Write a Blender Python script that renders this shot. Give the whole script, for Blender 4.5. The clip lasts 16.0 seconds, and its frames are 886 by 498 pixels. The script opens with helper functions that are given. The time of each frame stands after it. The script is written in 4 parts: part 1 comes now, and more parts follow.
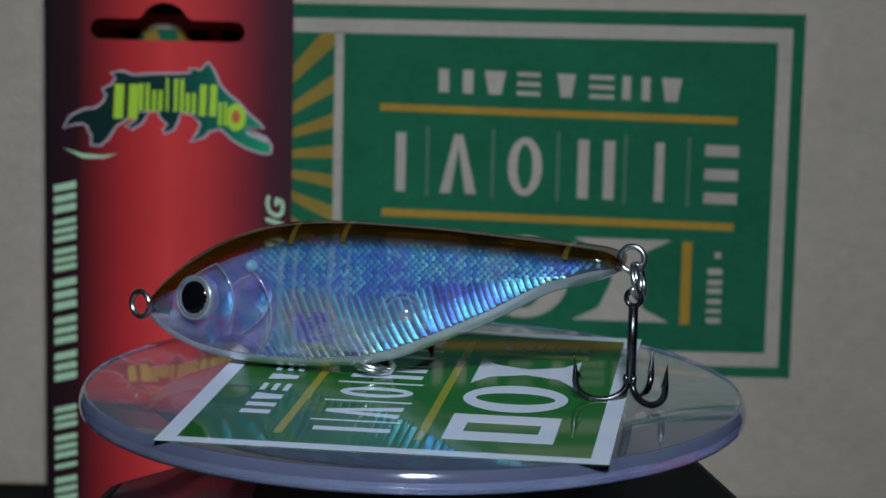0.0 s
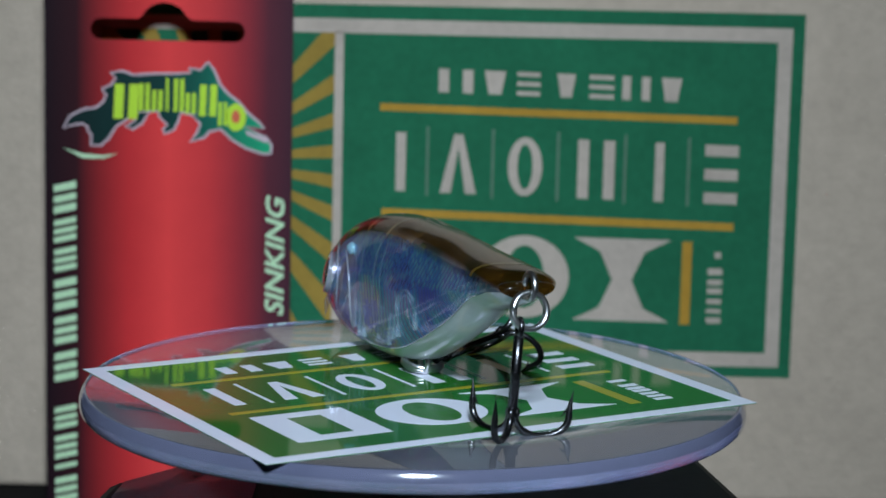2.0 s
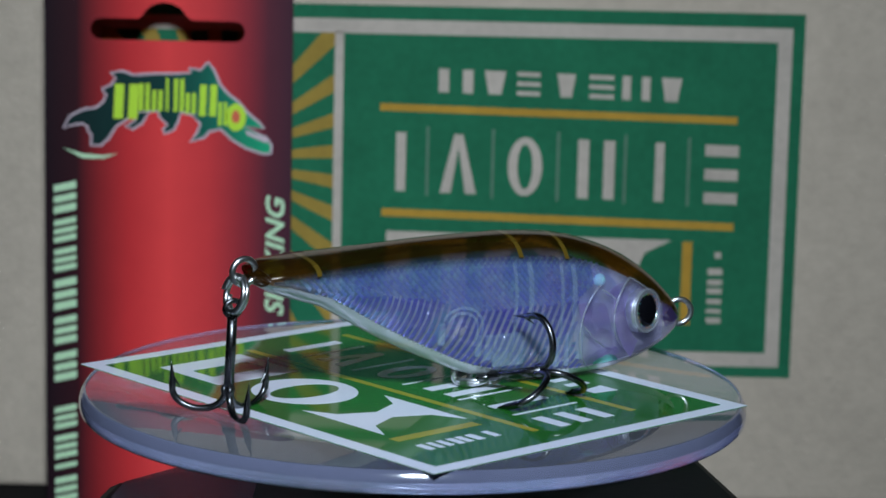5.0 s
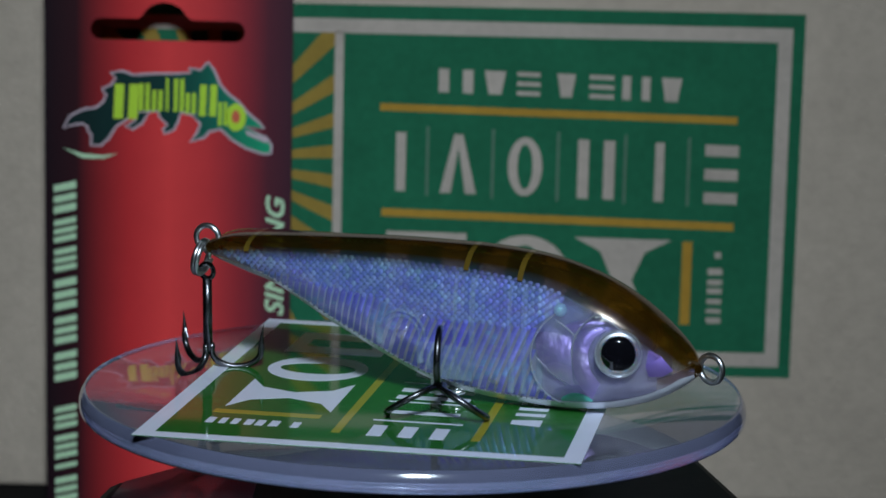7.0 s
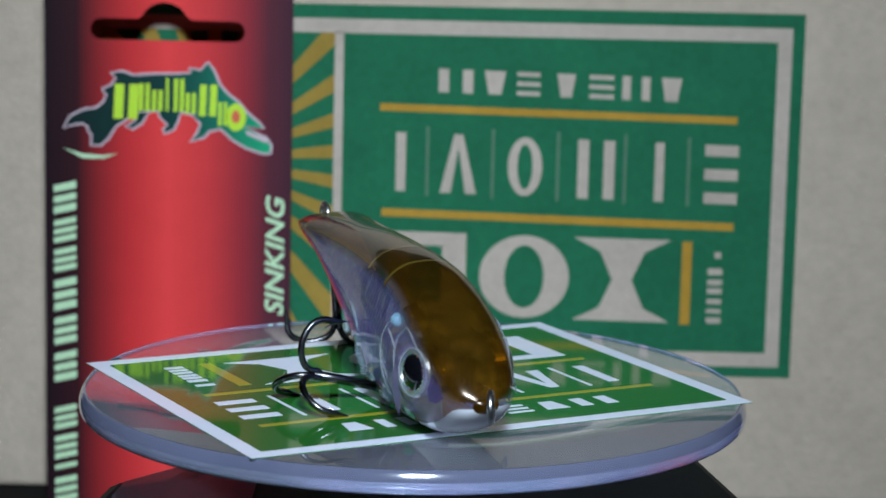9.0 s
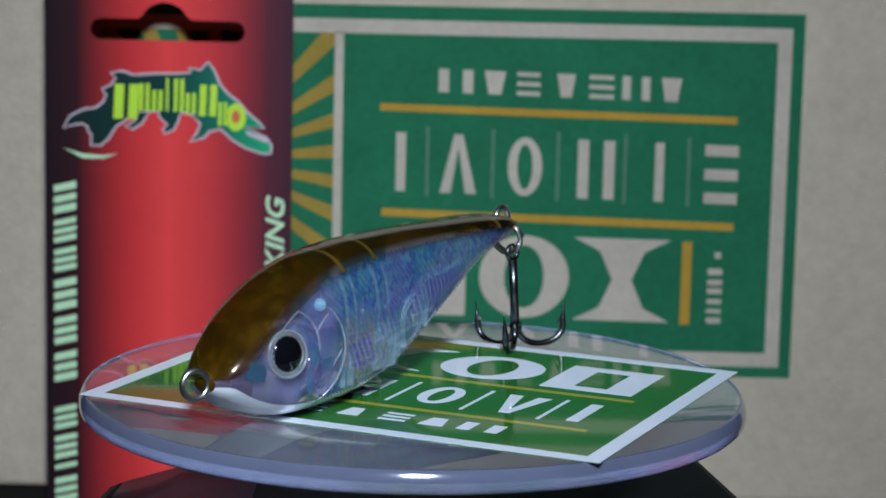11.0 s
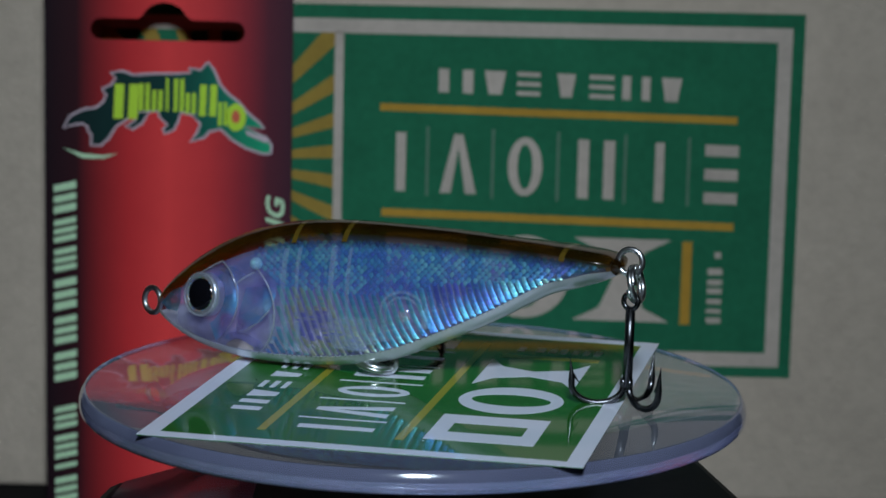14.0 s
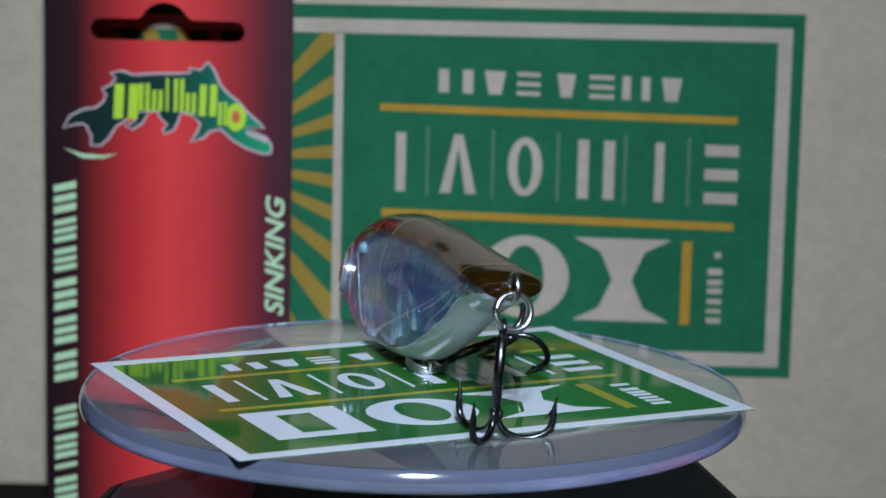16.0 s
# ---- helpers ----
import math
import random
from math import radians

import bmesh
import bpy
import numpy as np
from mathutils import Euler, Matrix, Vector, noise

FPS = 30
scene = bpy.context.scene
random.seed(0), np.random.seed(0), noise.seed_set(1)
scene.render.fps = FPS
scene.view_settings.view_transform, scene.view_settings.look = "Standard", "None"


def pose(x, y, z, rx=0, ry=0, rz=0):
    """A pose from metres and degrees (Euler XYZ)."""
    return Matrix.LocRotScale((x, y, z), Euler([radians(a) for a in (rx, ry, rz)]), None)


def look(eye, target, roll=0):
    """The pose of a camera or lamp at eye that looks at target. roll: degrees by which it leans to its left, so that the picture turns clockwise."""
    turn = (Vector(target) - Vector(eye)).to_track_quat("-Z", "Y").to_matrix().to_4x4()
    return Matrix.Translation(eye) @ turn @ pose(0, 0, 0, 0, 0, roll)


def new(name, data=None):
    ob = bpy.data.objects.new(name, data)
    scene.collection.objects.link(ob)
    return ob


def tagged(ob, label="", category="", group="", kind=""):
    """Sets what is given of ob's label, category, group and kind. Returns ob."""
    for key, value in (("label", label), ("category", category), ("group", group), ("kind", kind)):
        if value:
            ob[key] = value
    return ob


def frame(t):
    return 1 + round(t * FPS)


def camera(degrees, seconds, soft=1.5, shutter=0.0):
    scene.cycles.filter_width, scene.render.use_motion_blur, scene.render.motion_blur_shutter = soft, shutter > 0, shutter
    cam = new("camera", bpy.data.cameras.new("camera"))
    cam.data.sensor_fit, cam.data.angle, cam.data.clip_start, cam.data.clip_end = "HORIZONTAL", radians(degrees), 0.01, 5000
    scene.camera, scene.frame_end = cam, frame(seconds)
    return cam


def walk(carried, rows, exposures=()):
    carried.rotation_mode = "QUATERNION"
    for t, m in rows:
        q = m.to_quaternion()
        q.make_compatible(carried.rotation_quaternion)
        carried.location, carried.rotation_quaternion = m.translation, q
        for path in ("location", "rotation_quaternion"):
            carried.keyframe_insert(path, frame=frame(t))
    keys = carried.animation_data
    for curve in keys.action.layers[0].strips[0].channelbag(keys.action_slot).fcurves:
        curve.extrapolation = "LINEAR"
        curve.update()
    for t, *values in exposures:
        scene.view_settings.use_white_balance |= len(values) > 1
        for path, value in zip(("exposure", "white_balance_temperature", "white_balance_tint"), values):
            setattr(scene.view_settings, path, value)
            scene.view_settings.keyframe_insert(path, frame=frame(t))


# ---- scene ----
cam = camera(19.77, 16.0, soft=1.6)
EYE = Vector((0.003737, -0.351294, 0.082453))
FWD = Vector((0.0, 0.984383, -0.176037))
VIEW = look(EYE, EYE + FWD, 1.29)
walk(cam, [(0.0, VIEW), (16.0, VIEW)],
     exposures=[(0.0, -0.35), (0.5, 0.05), (1.0, 0.18), (2.0, 0.30), (4.2, 0.30), (5.3, 0.1), (6.3, -0.76), (6.5, -0.70), (7.0, -0.30), (7.5, 0.15),
                (8.0, 0.30), (9.0, 0.55), (10.2, 0.5), (11.5, 0.31), (12.0, 0.20), (12.5, -0.28), (13.0, -0.80), (13.5, -0.80), (14.0, -0.40),
                (14.5, 0.13), (15.0, 0.20), (16.0, 0.33)])
cam.data.dof.use_dof = True
cam.data.dof.focus_distance = 0.350
cam.data.dof.aperture_fstop = 42.0

# ---- light ----
world = bpy.data.worlds.new("dim_room")
scene.world = world
world.use_nodes = True
world.node_tree.nodes["Background"].inputs[0].default_value = (0.75, 0.85, 1.0, 1)
world.node_tree.nodes["Background"].inputs[1].default_value = 0.04


def light_bar(name, z, sx, sy, watts):
    data = bpy.data.lights.new(name, "AREA")
    data.shape, data.size, data.size_y, data.energy = "RECTANGLE", sx, sy, watts
    data.spread = radians(62)
    data.color = (0.71, 0.87, 1.0)
    ob = new(name, data)
    ob.matrix_world = look((0.02, -0.40, z), (-0.012, 0.058, 0.017))
    return ob


light_bar("led_strip", 0.300, 0.058, 0.008, 0.200)
light_bar("led_strip", 0.268, 0.058, 0.008, 0.119)

# ---- materials ----
MM = 0.001


def mat(name, color, rough=0.5, metal=0.0, vary=0.12, scale=300.0, bump=0.0, bump_scale=None, coat=0.0, **kw):
    """A surface with two scales of colour variation and fine relief."""
    m = bpy.data.materials.new(name)
    m.use_nodes = True
    nt = m.node_tree
    b = nt.nodes["Principled BSDF"]
    tc = nt.nodes.new("ShaderNodeTexCoord")
    n1 = nt.nodes.new("ShaderNodeTexNoise")
    n1.inputs["Scale"].default_value, n1.inputs["Detail"].default_value = scale, 6
    n2 = nt.nodes.new("ShaderNodeTexNoise")
    n2.inputs["Scale"].default_value, n2.inputs["Detail"].default_value = scale / 9, 3
    mx = nt.nodes.new("ShaderNodeMath")
    mx.operation = "ADD"
    nt.links.new(tc.outputs["Object"], n1.inputs["Vector"])
    nt.links.new(tc.outputs["Object"], n2.inputs["Vector"])
    nt.links.new(n1.outputs["Fac"], mx.inputs[0])
    nt.links.new(n2.outputs["Fac"], mx.inputs[1])
    mr = nt.nodes.new("ShaderNodeMapRange")
    mr.inputs["From Min"].default_value, mr.inputs["From Max"].default_value = 0.6, 1.4
    mr.inputs["To Min"].default_value, mr.inputs["To Max"].default_value = 1 - vary, 1 + vary
    nt.links.new(mx.outputs[0], mr.inputs["Value"])
    hv = nt.nodes.new("ShaderNodeHueSaturation")
    hv.inputs["Color"].default_value = (*color, 1)
    nt.links.new(mr.outputs["Result"], hv.inputs["Value"])
    nt.links.new(hv.outputs["Color"], b.inputs["Base Color"])
    b.inputs["Roughness"].default_value, b.inputs["Metallic"].default_value = rough, metal
    b.inputs["Coat Weight"].default_value, b.inputs["Coat Roughness"].default_value = coat, 0.04
    if bump:
        nb = nt.nodes.new("ShaderNodeTexNoise")
        nb.inputs["Scale"].default_value, nb.inputs["Detail"].default_value = bump_scale or scale * 3, 5
        nt.links.new(tc.outputs["Object"], nb.inputs["Vector"])
        bp = nt.nodes.new("ShaderNodeBump")
        bp.inputs["Strength"].default_value, bp.inputs["Distance"].default_value = bump, 0.0004
        nt.links.new(nb.outputs["Fac"], bp.inputs["Height"])
        nt.links.new(bp.outputs["Normal"], b.inputs["Normal"])
    for k, v in kw.items():
        b.inputs[k.replace("_", " ")].default_value = v
    return m


def ramp_on(m, stops, source="random", axis=0, lo=0.0, hi=1.0, scale=(1, 1, 1), noise_scale=0.0, mixed=0.0):
    """Puts a colour ramp on the base colour: driven by the island, or by one object axis."""
    nt = m.node_tree
    b = nt.nodes["Principled BSDF"]
    cr = nt.nodes.new("ShaderNodeValToRGB")
    while len(cr.color_ramp.elements) < len(stops):
        cr.color_ramp.elements.new(0.5)
    for e, (p, c) in zip(cr.color_ramp.elements, stops):
        e.position, e.color = p, (*c, 1)
    if source == "random":
        src = nt.nodes.new("ShaderNodeNewGeometry").outputs["Random Per Island"]
    else:
        tc = nt.nodes.new("ShaderNodeTexCoord")
        sep = nt.nodes.new("ShaderNodeSeparateXYZ")
        nt.links.new(tc.outputs["Object"], sep.inputs[0])
        mr = nt.nodes.new("ShaderNodeMapRange")
        mr.inputs["From Min"].default_value, mr.inputs["From Max"].default_value = lo, hi
        nt.links.new(sep.outputs[axis], mr.inputs["Value"])
        src = mr.outputs["Result"]
    if noise_scale:
        tc2 = nt.nodes.new("ShaderNodeTexCoord")
        mp = nt.nodes.new("ShaderNodeMapping")
        mp.inputs["Scale"].default_value = scale
        nz = nt.nodes.new("ShaderNodeTexNoise")
        nz.inputs["Scale"].default_value, nz.inputs["Detail"].default_value = noise_scale, 3
        nt.links.new(tc2.outputs["Object"], mp.inputs[0])
        nt.links.new(mp.outputs[0], nz.inputs["Vector"])
        mix = nt.nodes.new("ShaderNodeMix")
        mix.inputs[0].default_value = mixed
        nt.links.new(src, mix.inputs[2])
        nt.links.new(nz.outputs["Fac"], mix.inputs[3])
        src = mix.outputs[0]
    nt.links.new(src, cr.inputs[0])
    hv = next(n for n in nt.nodes if n.type == "HUE_SAT")
    nt.links.new(cr.outputs["Color"], hv.inputs["Color"])
    return m


def see_through(m, amount, tint, glow=None):
    """Lets part of the light pass straight through a thin clear wall; glow: the colour that it scatters to its other side."""
    nt = m.node_tree
    b = nt.nodes["Principled BSDF"]
    out = nt.nodes["Material Output"]
    tr = nt.nodes.new("ShaderNodeBsdfTransparent")
    tr.inputs[0].default_value = (*tint, 1)
    mx = nt.nodes.new("ShaderNodeMixShader")
    mx.inputs[0].default_value = amount
    first = b.outputs[0]
    if glow:
        tl = nt.nodes.new("ShaderNodeBsdfTranslucent")
        tl.inputs[0].default_value = (*glow, 1)
        m2 = nt.nodes.new("ShaderNodeMixShader")
        m2.inputs[0].default_value = 0.35
        nt.links.new(first, m2.inputs[1])
        nt.links.new(tl.outputs[0], m2.inputs[2])
        first = m2.outputs[0]
    nt.links.new(first, mx.inputs[1])
    nt.links.new(tr.outputs[0], mx.inputs[2])
    nt.links.new(mx.outputs[0], out.inputs["Surface"])
    return m


CARD = mat("kraft_cardboard", (0.49, 0.395, 0.315), 0.9, vary=0.12, scale=420, bump=0.5, bump_scale=900, Specular_IOR_Level=0.1)
INK_GREEN = mat("green_box_ink", (0.016, 0.135, 0.066), 0.8, vary=0.16, scale=700, bump=0.3, Specular_IOR_Level=0.12)
INK_YELLOW = mat("ochre_box_ink", (0.44, 0.24, 0.035), 0.8, vary=0.14, scale=700, Specular_IOR_Level=0.12)
INK_RAY = mat("dull_ochre_ink", (0.31, 0.20, 0.04), 0.8, vary=0.16, scale=700, Specular_IOR_Level=0.12)
INK_KRAFT = mat("unprinted_kraft", (0.48, 0.395, 0.335), 0.9, vary=0.14, scale=600, bump=0.3, Specular_IOR_Level=0.1)
INK_FAINT = mat("faint_kraft_line", (0.12, 0.20, 0.14), 0.9, vary=0.14, scale=600, Specular_IOR_Level=0.1)
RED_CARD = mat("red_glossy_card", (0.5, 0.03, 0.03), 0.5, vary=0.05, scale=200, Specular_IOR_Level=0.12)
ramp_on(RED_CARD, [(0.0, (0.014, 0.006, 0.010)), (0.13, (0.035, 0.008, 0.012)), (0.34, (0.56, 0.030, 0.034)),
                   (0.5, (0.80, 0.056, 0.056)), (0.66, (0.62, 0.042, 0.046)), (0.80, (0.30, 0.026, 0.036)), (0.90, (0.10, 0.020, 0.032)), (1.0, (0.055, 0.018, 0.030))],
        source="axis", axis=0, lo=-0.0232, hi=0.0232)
CARD_CORE = mat("grey_card_edge", (0.35, 0.30, 0.30), 0.8)
PALE_GREEN = mat("pale_green_ink", (0.52, 0.72, 0.46), 0.5, Specular_IOR_Level=0.15, vary=0.06)
LIME = mat("lime_ink", (0.50, 0.72, 0.05), 0.5, vary=0.08, scale=600, Specular_IOR_Level=0.15)
FISH_GREEN = mat("teal_green_ink", (0.01, 0.13, 0.08), 0.5, Specular_IOR_Level=0.15)
ramp_on(FISH_GREEN, [(0.0, (0.004, 0.016, 0.016)), (0.5, (0.004, 0.04, 0.035)), (0.72, (0.008, 0.13, 0.085)), (1.0, (0.015, 0.36, 0.17))],
        source="axis", axis=0, lo=-0.020, hi=0.020)
FISH_EDGE = mat("silver_pink_ink", (0.55, 0.42, 0.46), 0.5, Specular_IOR_Level=0.15)
RED_DOT = mat("orange_red_ink", (0.65, 0.12, 0.05), 0.5)
BLACK = mat("black_plastic", (0.003, 0.003, 0.0035), 0.5, vary=0.2, scale=200, bump=0.1, Specular_IOR_Level=0.05)
PANEL = mat("black_solar_panel", (0.008, 0.009, 0.012), 0.07, vary=0.2, scale=150, coat=0.0, Specular_IOR_Level=0.3)
TABLE = mat("black_table", (0.008, 0.007, 0.007), 0.85, vary=0.3, scale=60, bump=0.2, Specular_IOR_Level=0.1)
WALL = mat("room_paint", (0.14, 0.14, 0.14), 0.9, vary=0.05, scale=5)
RIM = mat("polished_bluish_rim", (0.58, 0.62, 1.0), 0.12, vary=0.08, scale=90, coat=1.0, Transmission_Weight=0.86, IOR=1.49)
ACRYL = mat("clear_acrylic", (0.90, 0.93, 1.0), 0.015, vary=0.02, scale=60, Transmission_Weight=1.0, IOR=1.49)
hazy = ACRYL.node_tree
haze = hazy.nodes.new("ShaderNodeBsdfDiffuse")
haze.inputs[0].default_value = (0.62, 0.63, 0.72, 1)
blend = hazy.nodes.new("ShaderNodeMixShader")
blend.inputs[0].default_value = 0.045
hazy.links.new(hazy.nodes["Principled BSDF"].outputs[0], blend.inputs[1])
hazy.links.new(haze.outputs[0], blend.inputs[2])
hazy.links.new(blend.outputs[0], hazy.nodes["Material Output"].inputs["Surface"])
rim_nodes = RIM.node_tree
milk = rim_nodes.nodes.new("ShaderNodeBsdfDiffuse")
milk.inputs[0].default_value = (0.55, 0.58, 0.92, 1)
rim_mix = rim_nodes.nodes.new("ShaderNodeMixShader")
rim_mix.inputs[0].default_value = 0.05
rim_nodes.links.new(rim_nodes.nodes["Principled BSDF"].outputs[0], rim_mix.inputs[1])
rim_nodes.links.new(milk.outputs[0], rim_mix.inputs[2])
rim_nodes.links.new(rim_mix.outputs[0], rim_nodes.nodes["Material Output"].inputs["Surface"])
ST_WHITE = mat("white_vinyl", (0.85, 0.86, 1.0), 0.45, vary=0.03, scale=200, coat=0.5)
ST_GREEN = mat("green_vinyl", (0.018, 0.155, 0.018), 0.5, vary=0.06, scale=150, coat=1.0, Specular_IOR_Level=0.1)
ST_YELLOW = mat("yellow_vinyl", (0.42, 0.36, 0.03), 0.5, vary=0.08, scale=200, coat=1.0, Specular_IOR_Level=0.1)
STEEL = mat("bright_steel_wire", (0.70, 0.70, 0.71), 0.30, 1.0, vary=0.15, scale=900)
DARK_STEEL = mat("black_nickel_wire", (0.13, 0.13, 0.14), 0.27, 1.0, vary=0.3, scale=900, bump=0.1)
AMBER = mat("amber_brown_lacquer", (0.11, 0.042, 0.006), 0.20, 0.30, vary=0.55, scale=420, bump=0.12, bump_scale=260, coat=1.0)
ramp_on(AMBER, [(0.0, (0.16, 0.075, 0.006)), (0.12, (0.045, 0.018, 0.002)), (0.35, (0.020, 0.010, 0.002)), (0.55, (0.030, 0.014, 0.002)), (0.74, (0.065, 0.028, 0.002)), (0.90, (0.20, 0.085, 0.005)), (1.0, (0.50, 0.24, 0.014))],
        source="axis", axis=1, lo=-0.030, hi=0.042, scale=(1, 0.45, 1), noise_scale=330, mixed=0.42)
see_through(AMBER, 0.34, (0.40, 0.21, 0.02))
# the sprayed colour thins out towards its lower border
an = AMBER.node_tree
a_at, a_tr, a_mx = an.nodes.new("ShaderNodeAttribute"), an.nodes.new("ShaderNodeBsdfTransparent"), an.nodes.new("ShaderNodeMixShader")
a_at.attribute_name = "fade"
an.links.new(a_at.outputs["Fac"], a_mx.inputs[0])
an.links.new(an.nodes["Material Output"].inputs["Surface"].links[0].from_socket, a_mx.inputs[1])
an.links.new(a_tr.outputs[0], a_mx.inputs[2])
an.links.new(a_mx.outputs[0], an.nodes["Material Output"].inputs["Surface"])
GOLD = mat("yellow_band_lacquer", (0.10, 0.062, 0.008), 0.25, vary=0.2, scale=600, coat=1.0)
PEARL = mat("pearl_white_belly", (0.74, 0.76, 0.84), 0.28, vary=0.10, scale=260, coat=1.0)


def flank_foil(tone, ground, scales, ribs, flakes):
    """The embossed foil of one flank: insert, scales, ribs and head flakes, each a ramp of hues that fixes its sheen as
    colour.
    """
    ins = mat(tone + "_foil", (0.3, 0.35, 0.7), 0.30, 0.35, vary=0.2, scale=500, bump=0.2, coat=1.0)
    ramp_on(ins, ground, source="axis", axis=2, lo=0.002, hi=0.020, noise_scale=260, mixed=0.25)
    see_through(ins, 0.50, (0.92, 0.92, 0.98), ground[2][1])
    sca = mat(tone + "_scale_foil", (0.3, 0.5, 0.8), 0.42, 0.66, vary=0.12, scale=900)
    ramp_on(sca, scales, noise_scale=110, mixed=0.72)
    see_through(sca, 0.60, (0.90, 0.92, 0.98))
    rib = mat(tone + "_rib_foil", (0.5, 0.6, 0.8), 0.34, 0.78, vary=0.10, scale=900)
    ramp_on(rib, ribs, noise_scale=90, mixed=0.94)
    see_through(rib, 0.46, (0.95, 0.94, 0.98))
    flk = mat(tone + "_head_foil", (0.5, 0.5, 0.8), 0.40, 0.75, vary=0.1, scale=900, bump=0.5, bump_scale=700, coat=0.5)
    ramp_on(flk, flakes, noise_scale=150, mixed=0.6)
    see_through(flk, 0.58, (0.93, 0.92, 0.98))
    return ins, sca, rib, flk


# One foil on both flanks; each side's shifting sheen is painted as its own hues.
FOILS = {1: flank_foil("cyan_blue_sheen",
                       [(0.0, (0.86, 0.87, 0.95)), (0.36, (0.58, 0.57, 0.92)), (0.52, (0.40, 0.38, 0.88)), (0.70, (0.12, 0.34, 0.86)), (1.0, (0.06, 0.44, 0.66))],
                       [(0.25, (0.10, 0.16, 0.80)), (0.42, (0.12, 0.36, 0.95)), (0.52, (0.16, 0.62, 0.97)), (0.62, (0.30, 0.84, 0.96)), (0.78, (0.30, 0.30, 0.95))],
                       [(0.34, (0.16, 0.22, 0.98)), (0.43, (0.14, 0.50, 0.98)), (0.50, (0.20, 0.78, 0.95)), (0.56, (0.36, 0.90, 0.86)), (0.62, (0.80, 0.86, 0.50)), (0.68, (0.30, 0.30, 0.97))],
                       [(0.32, (0.20, 0.16, 0.60)), (0.42, (0.34, 0.30, 0.80)), (0.49, (0.10, 0.50, 0.95)), (0.55, (0.34, 0.72, 0.95)), (0.61, (0.80, 0.62, 0.42)), (0.68, (0.42, 0.26, 0.80))]),
         -1: flank_foil("violet_blue_sheen",
                        [(0.0, (0.92, 0.94, 0.97)), (0.36, (0.78, 0.80, 0.97)), (0.52, (0.60, 0.62, 0.95)), (0.70, (0.38, 0.54, 0.93)), (1.0, (0.24, 0.60, 0.84))],
                        [(0.25, (0.24, 0.26, 0.92)), (0.42, (0.27, 0.37, 0.96)), (0.54, (0.38, 0.50, 0.97)), (0.64, (0.42, 0.70, 0.96)), (0.78, (0.50, 0.44, 0.96))],
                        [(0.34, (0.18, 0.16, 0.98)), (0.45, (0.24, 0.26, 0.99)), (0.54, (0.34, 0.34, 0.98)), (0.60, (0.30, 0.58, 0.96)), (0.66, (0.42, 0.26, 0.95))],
                        [(0.32, (0.50, 0.36, 0.97)), (0.44, (0.62, 0.50, 0.98)), (0.52, (0.75, 0.74, 0.97)), (0.58, (0.25, 0.80, 0.75)), (0.63, (0.80, 0.74, 0.50)), (0.70, (0.42, 0.28, 0.98))])}
CLEAR = mat("clear_plastic", (0.55, 0.74, 0.82), 0.06, vary=0.05, scale=400, coat=1.0)
see_through(CLEAR, 0.84, (0.92, 0.92, 0.97))
SHELL = bpy.data.materials.new("clear_glossy_shell")
SHELL.use_nodes = True
sn = SHELL.node_tree
sn.nodes.remove(sn.nodes["Principled BSDF"])
s_tr, s_gl, s_lw, s_mx = sn.nodes.new("ShaderNodeBsdfTransparent"), sn.nodes.new("ShaderNodeBsdfGlossy"), sn.nodes.new("ShaderNodeLayerWeight"), sn.nodes.new("ShaderNodeMixShader")
s_pw, s_ml = sn.nodes.new("ShaderNodeMath"), sn.nodes.new("ShaderNodeMath")
s_tr.inputs[0].default_value = (0.95, 0.95, 0.98, 1)
s_gl.inputs["Roughness"].default_value = 0.05
# gloss grows towards grazing view as on clear plastic
s_pw.operation, s_ml.operation = "POWER", "MULTIPLY_ADD"
s_lw.inputs[0].default_value, s_pw.inputs[1].default_value = 0.5, 4.0
s_ml.inputs[1].default_value, s_ml.inputs[2].default_value = 0.6, 0.05
sn.links.new(s_lw.outputs["Facing"], s_pw.inputs[0])
sn.links.new(s_pw.outputs[0], s_ml.inputs[0])
sn.links.new(s_ml.outputs[0], s_mx.inputs[0])
sn.links.new(s_tr.outputs[0], s_mx.inputs[1])
sn.links.new(s_gl.outputs[0], s_mx.inputs[2])
sn.links.new(s_mx.outputs[0], sn.nodes["Material Output"].inputs["Surface"])
HEAD = mat("smoky_clear_head", (0.26, 0.25, 0.36), 0.12, 0.2, vary=0.3, scale=500, coat=1.0)
ramp_on(HEAD, [(0.3, (0.20, 0.20, 0.30)), (0.43, (0.40, 0.34, 0.68)), (0.52, (0.55, 0.54, 0.86)), (0.6, (0.62, 0.64, 0.76)), (0.75, (0.88, 0.85, 0.87))],
        source="random", noise_scale=240, mixed=0.8)
see_through(HEAD, 0.82, (0.92, 0.91, 0.97))
SEAM = mat("dotted_bright_seam", (0.75, 0.78, 0.85), 0.15, 0.8, vary=0.2, scale=900)
PEG = mat("pale_cyan_plastic", (0.42, 0.82, 0.92), 0.12, 0.2, vary=0.2, scale=700, coat=1.0)
see_through(PEG, 0.30, (0.9, 0.96, 0.98))
GLINT = mat("faceted_clear_plastic", (0.86, 0.82, 0.92), 0.14, 0.55, vary=0.15, scale=700, coat=1.0)
see_through(GLINT, 0.50, (0.94, 0.92, 0.97))
EYE_RING = mat("silver_eye_foil", (0.60, 0.62, 0.68), 0.32, 0.80, vary=0.15, scale=900, coat=1.0)
# Eye dots: the lamp's rainbow sparkle is put into each dot's colour.
SPARK = mat("rainbow_sparkle_tint", (0.5, 0.5, 0.8), 0.45, 0.85, vary=0.1, scale=900)
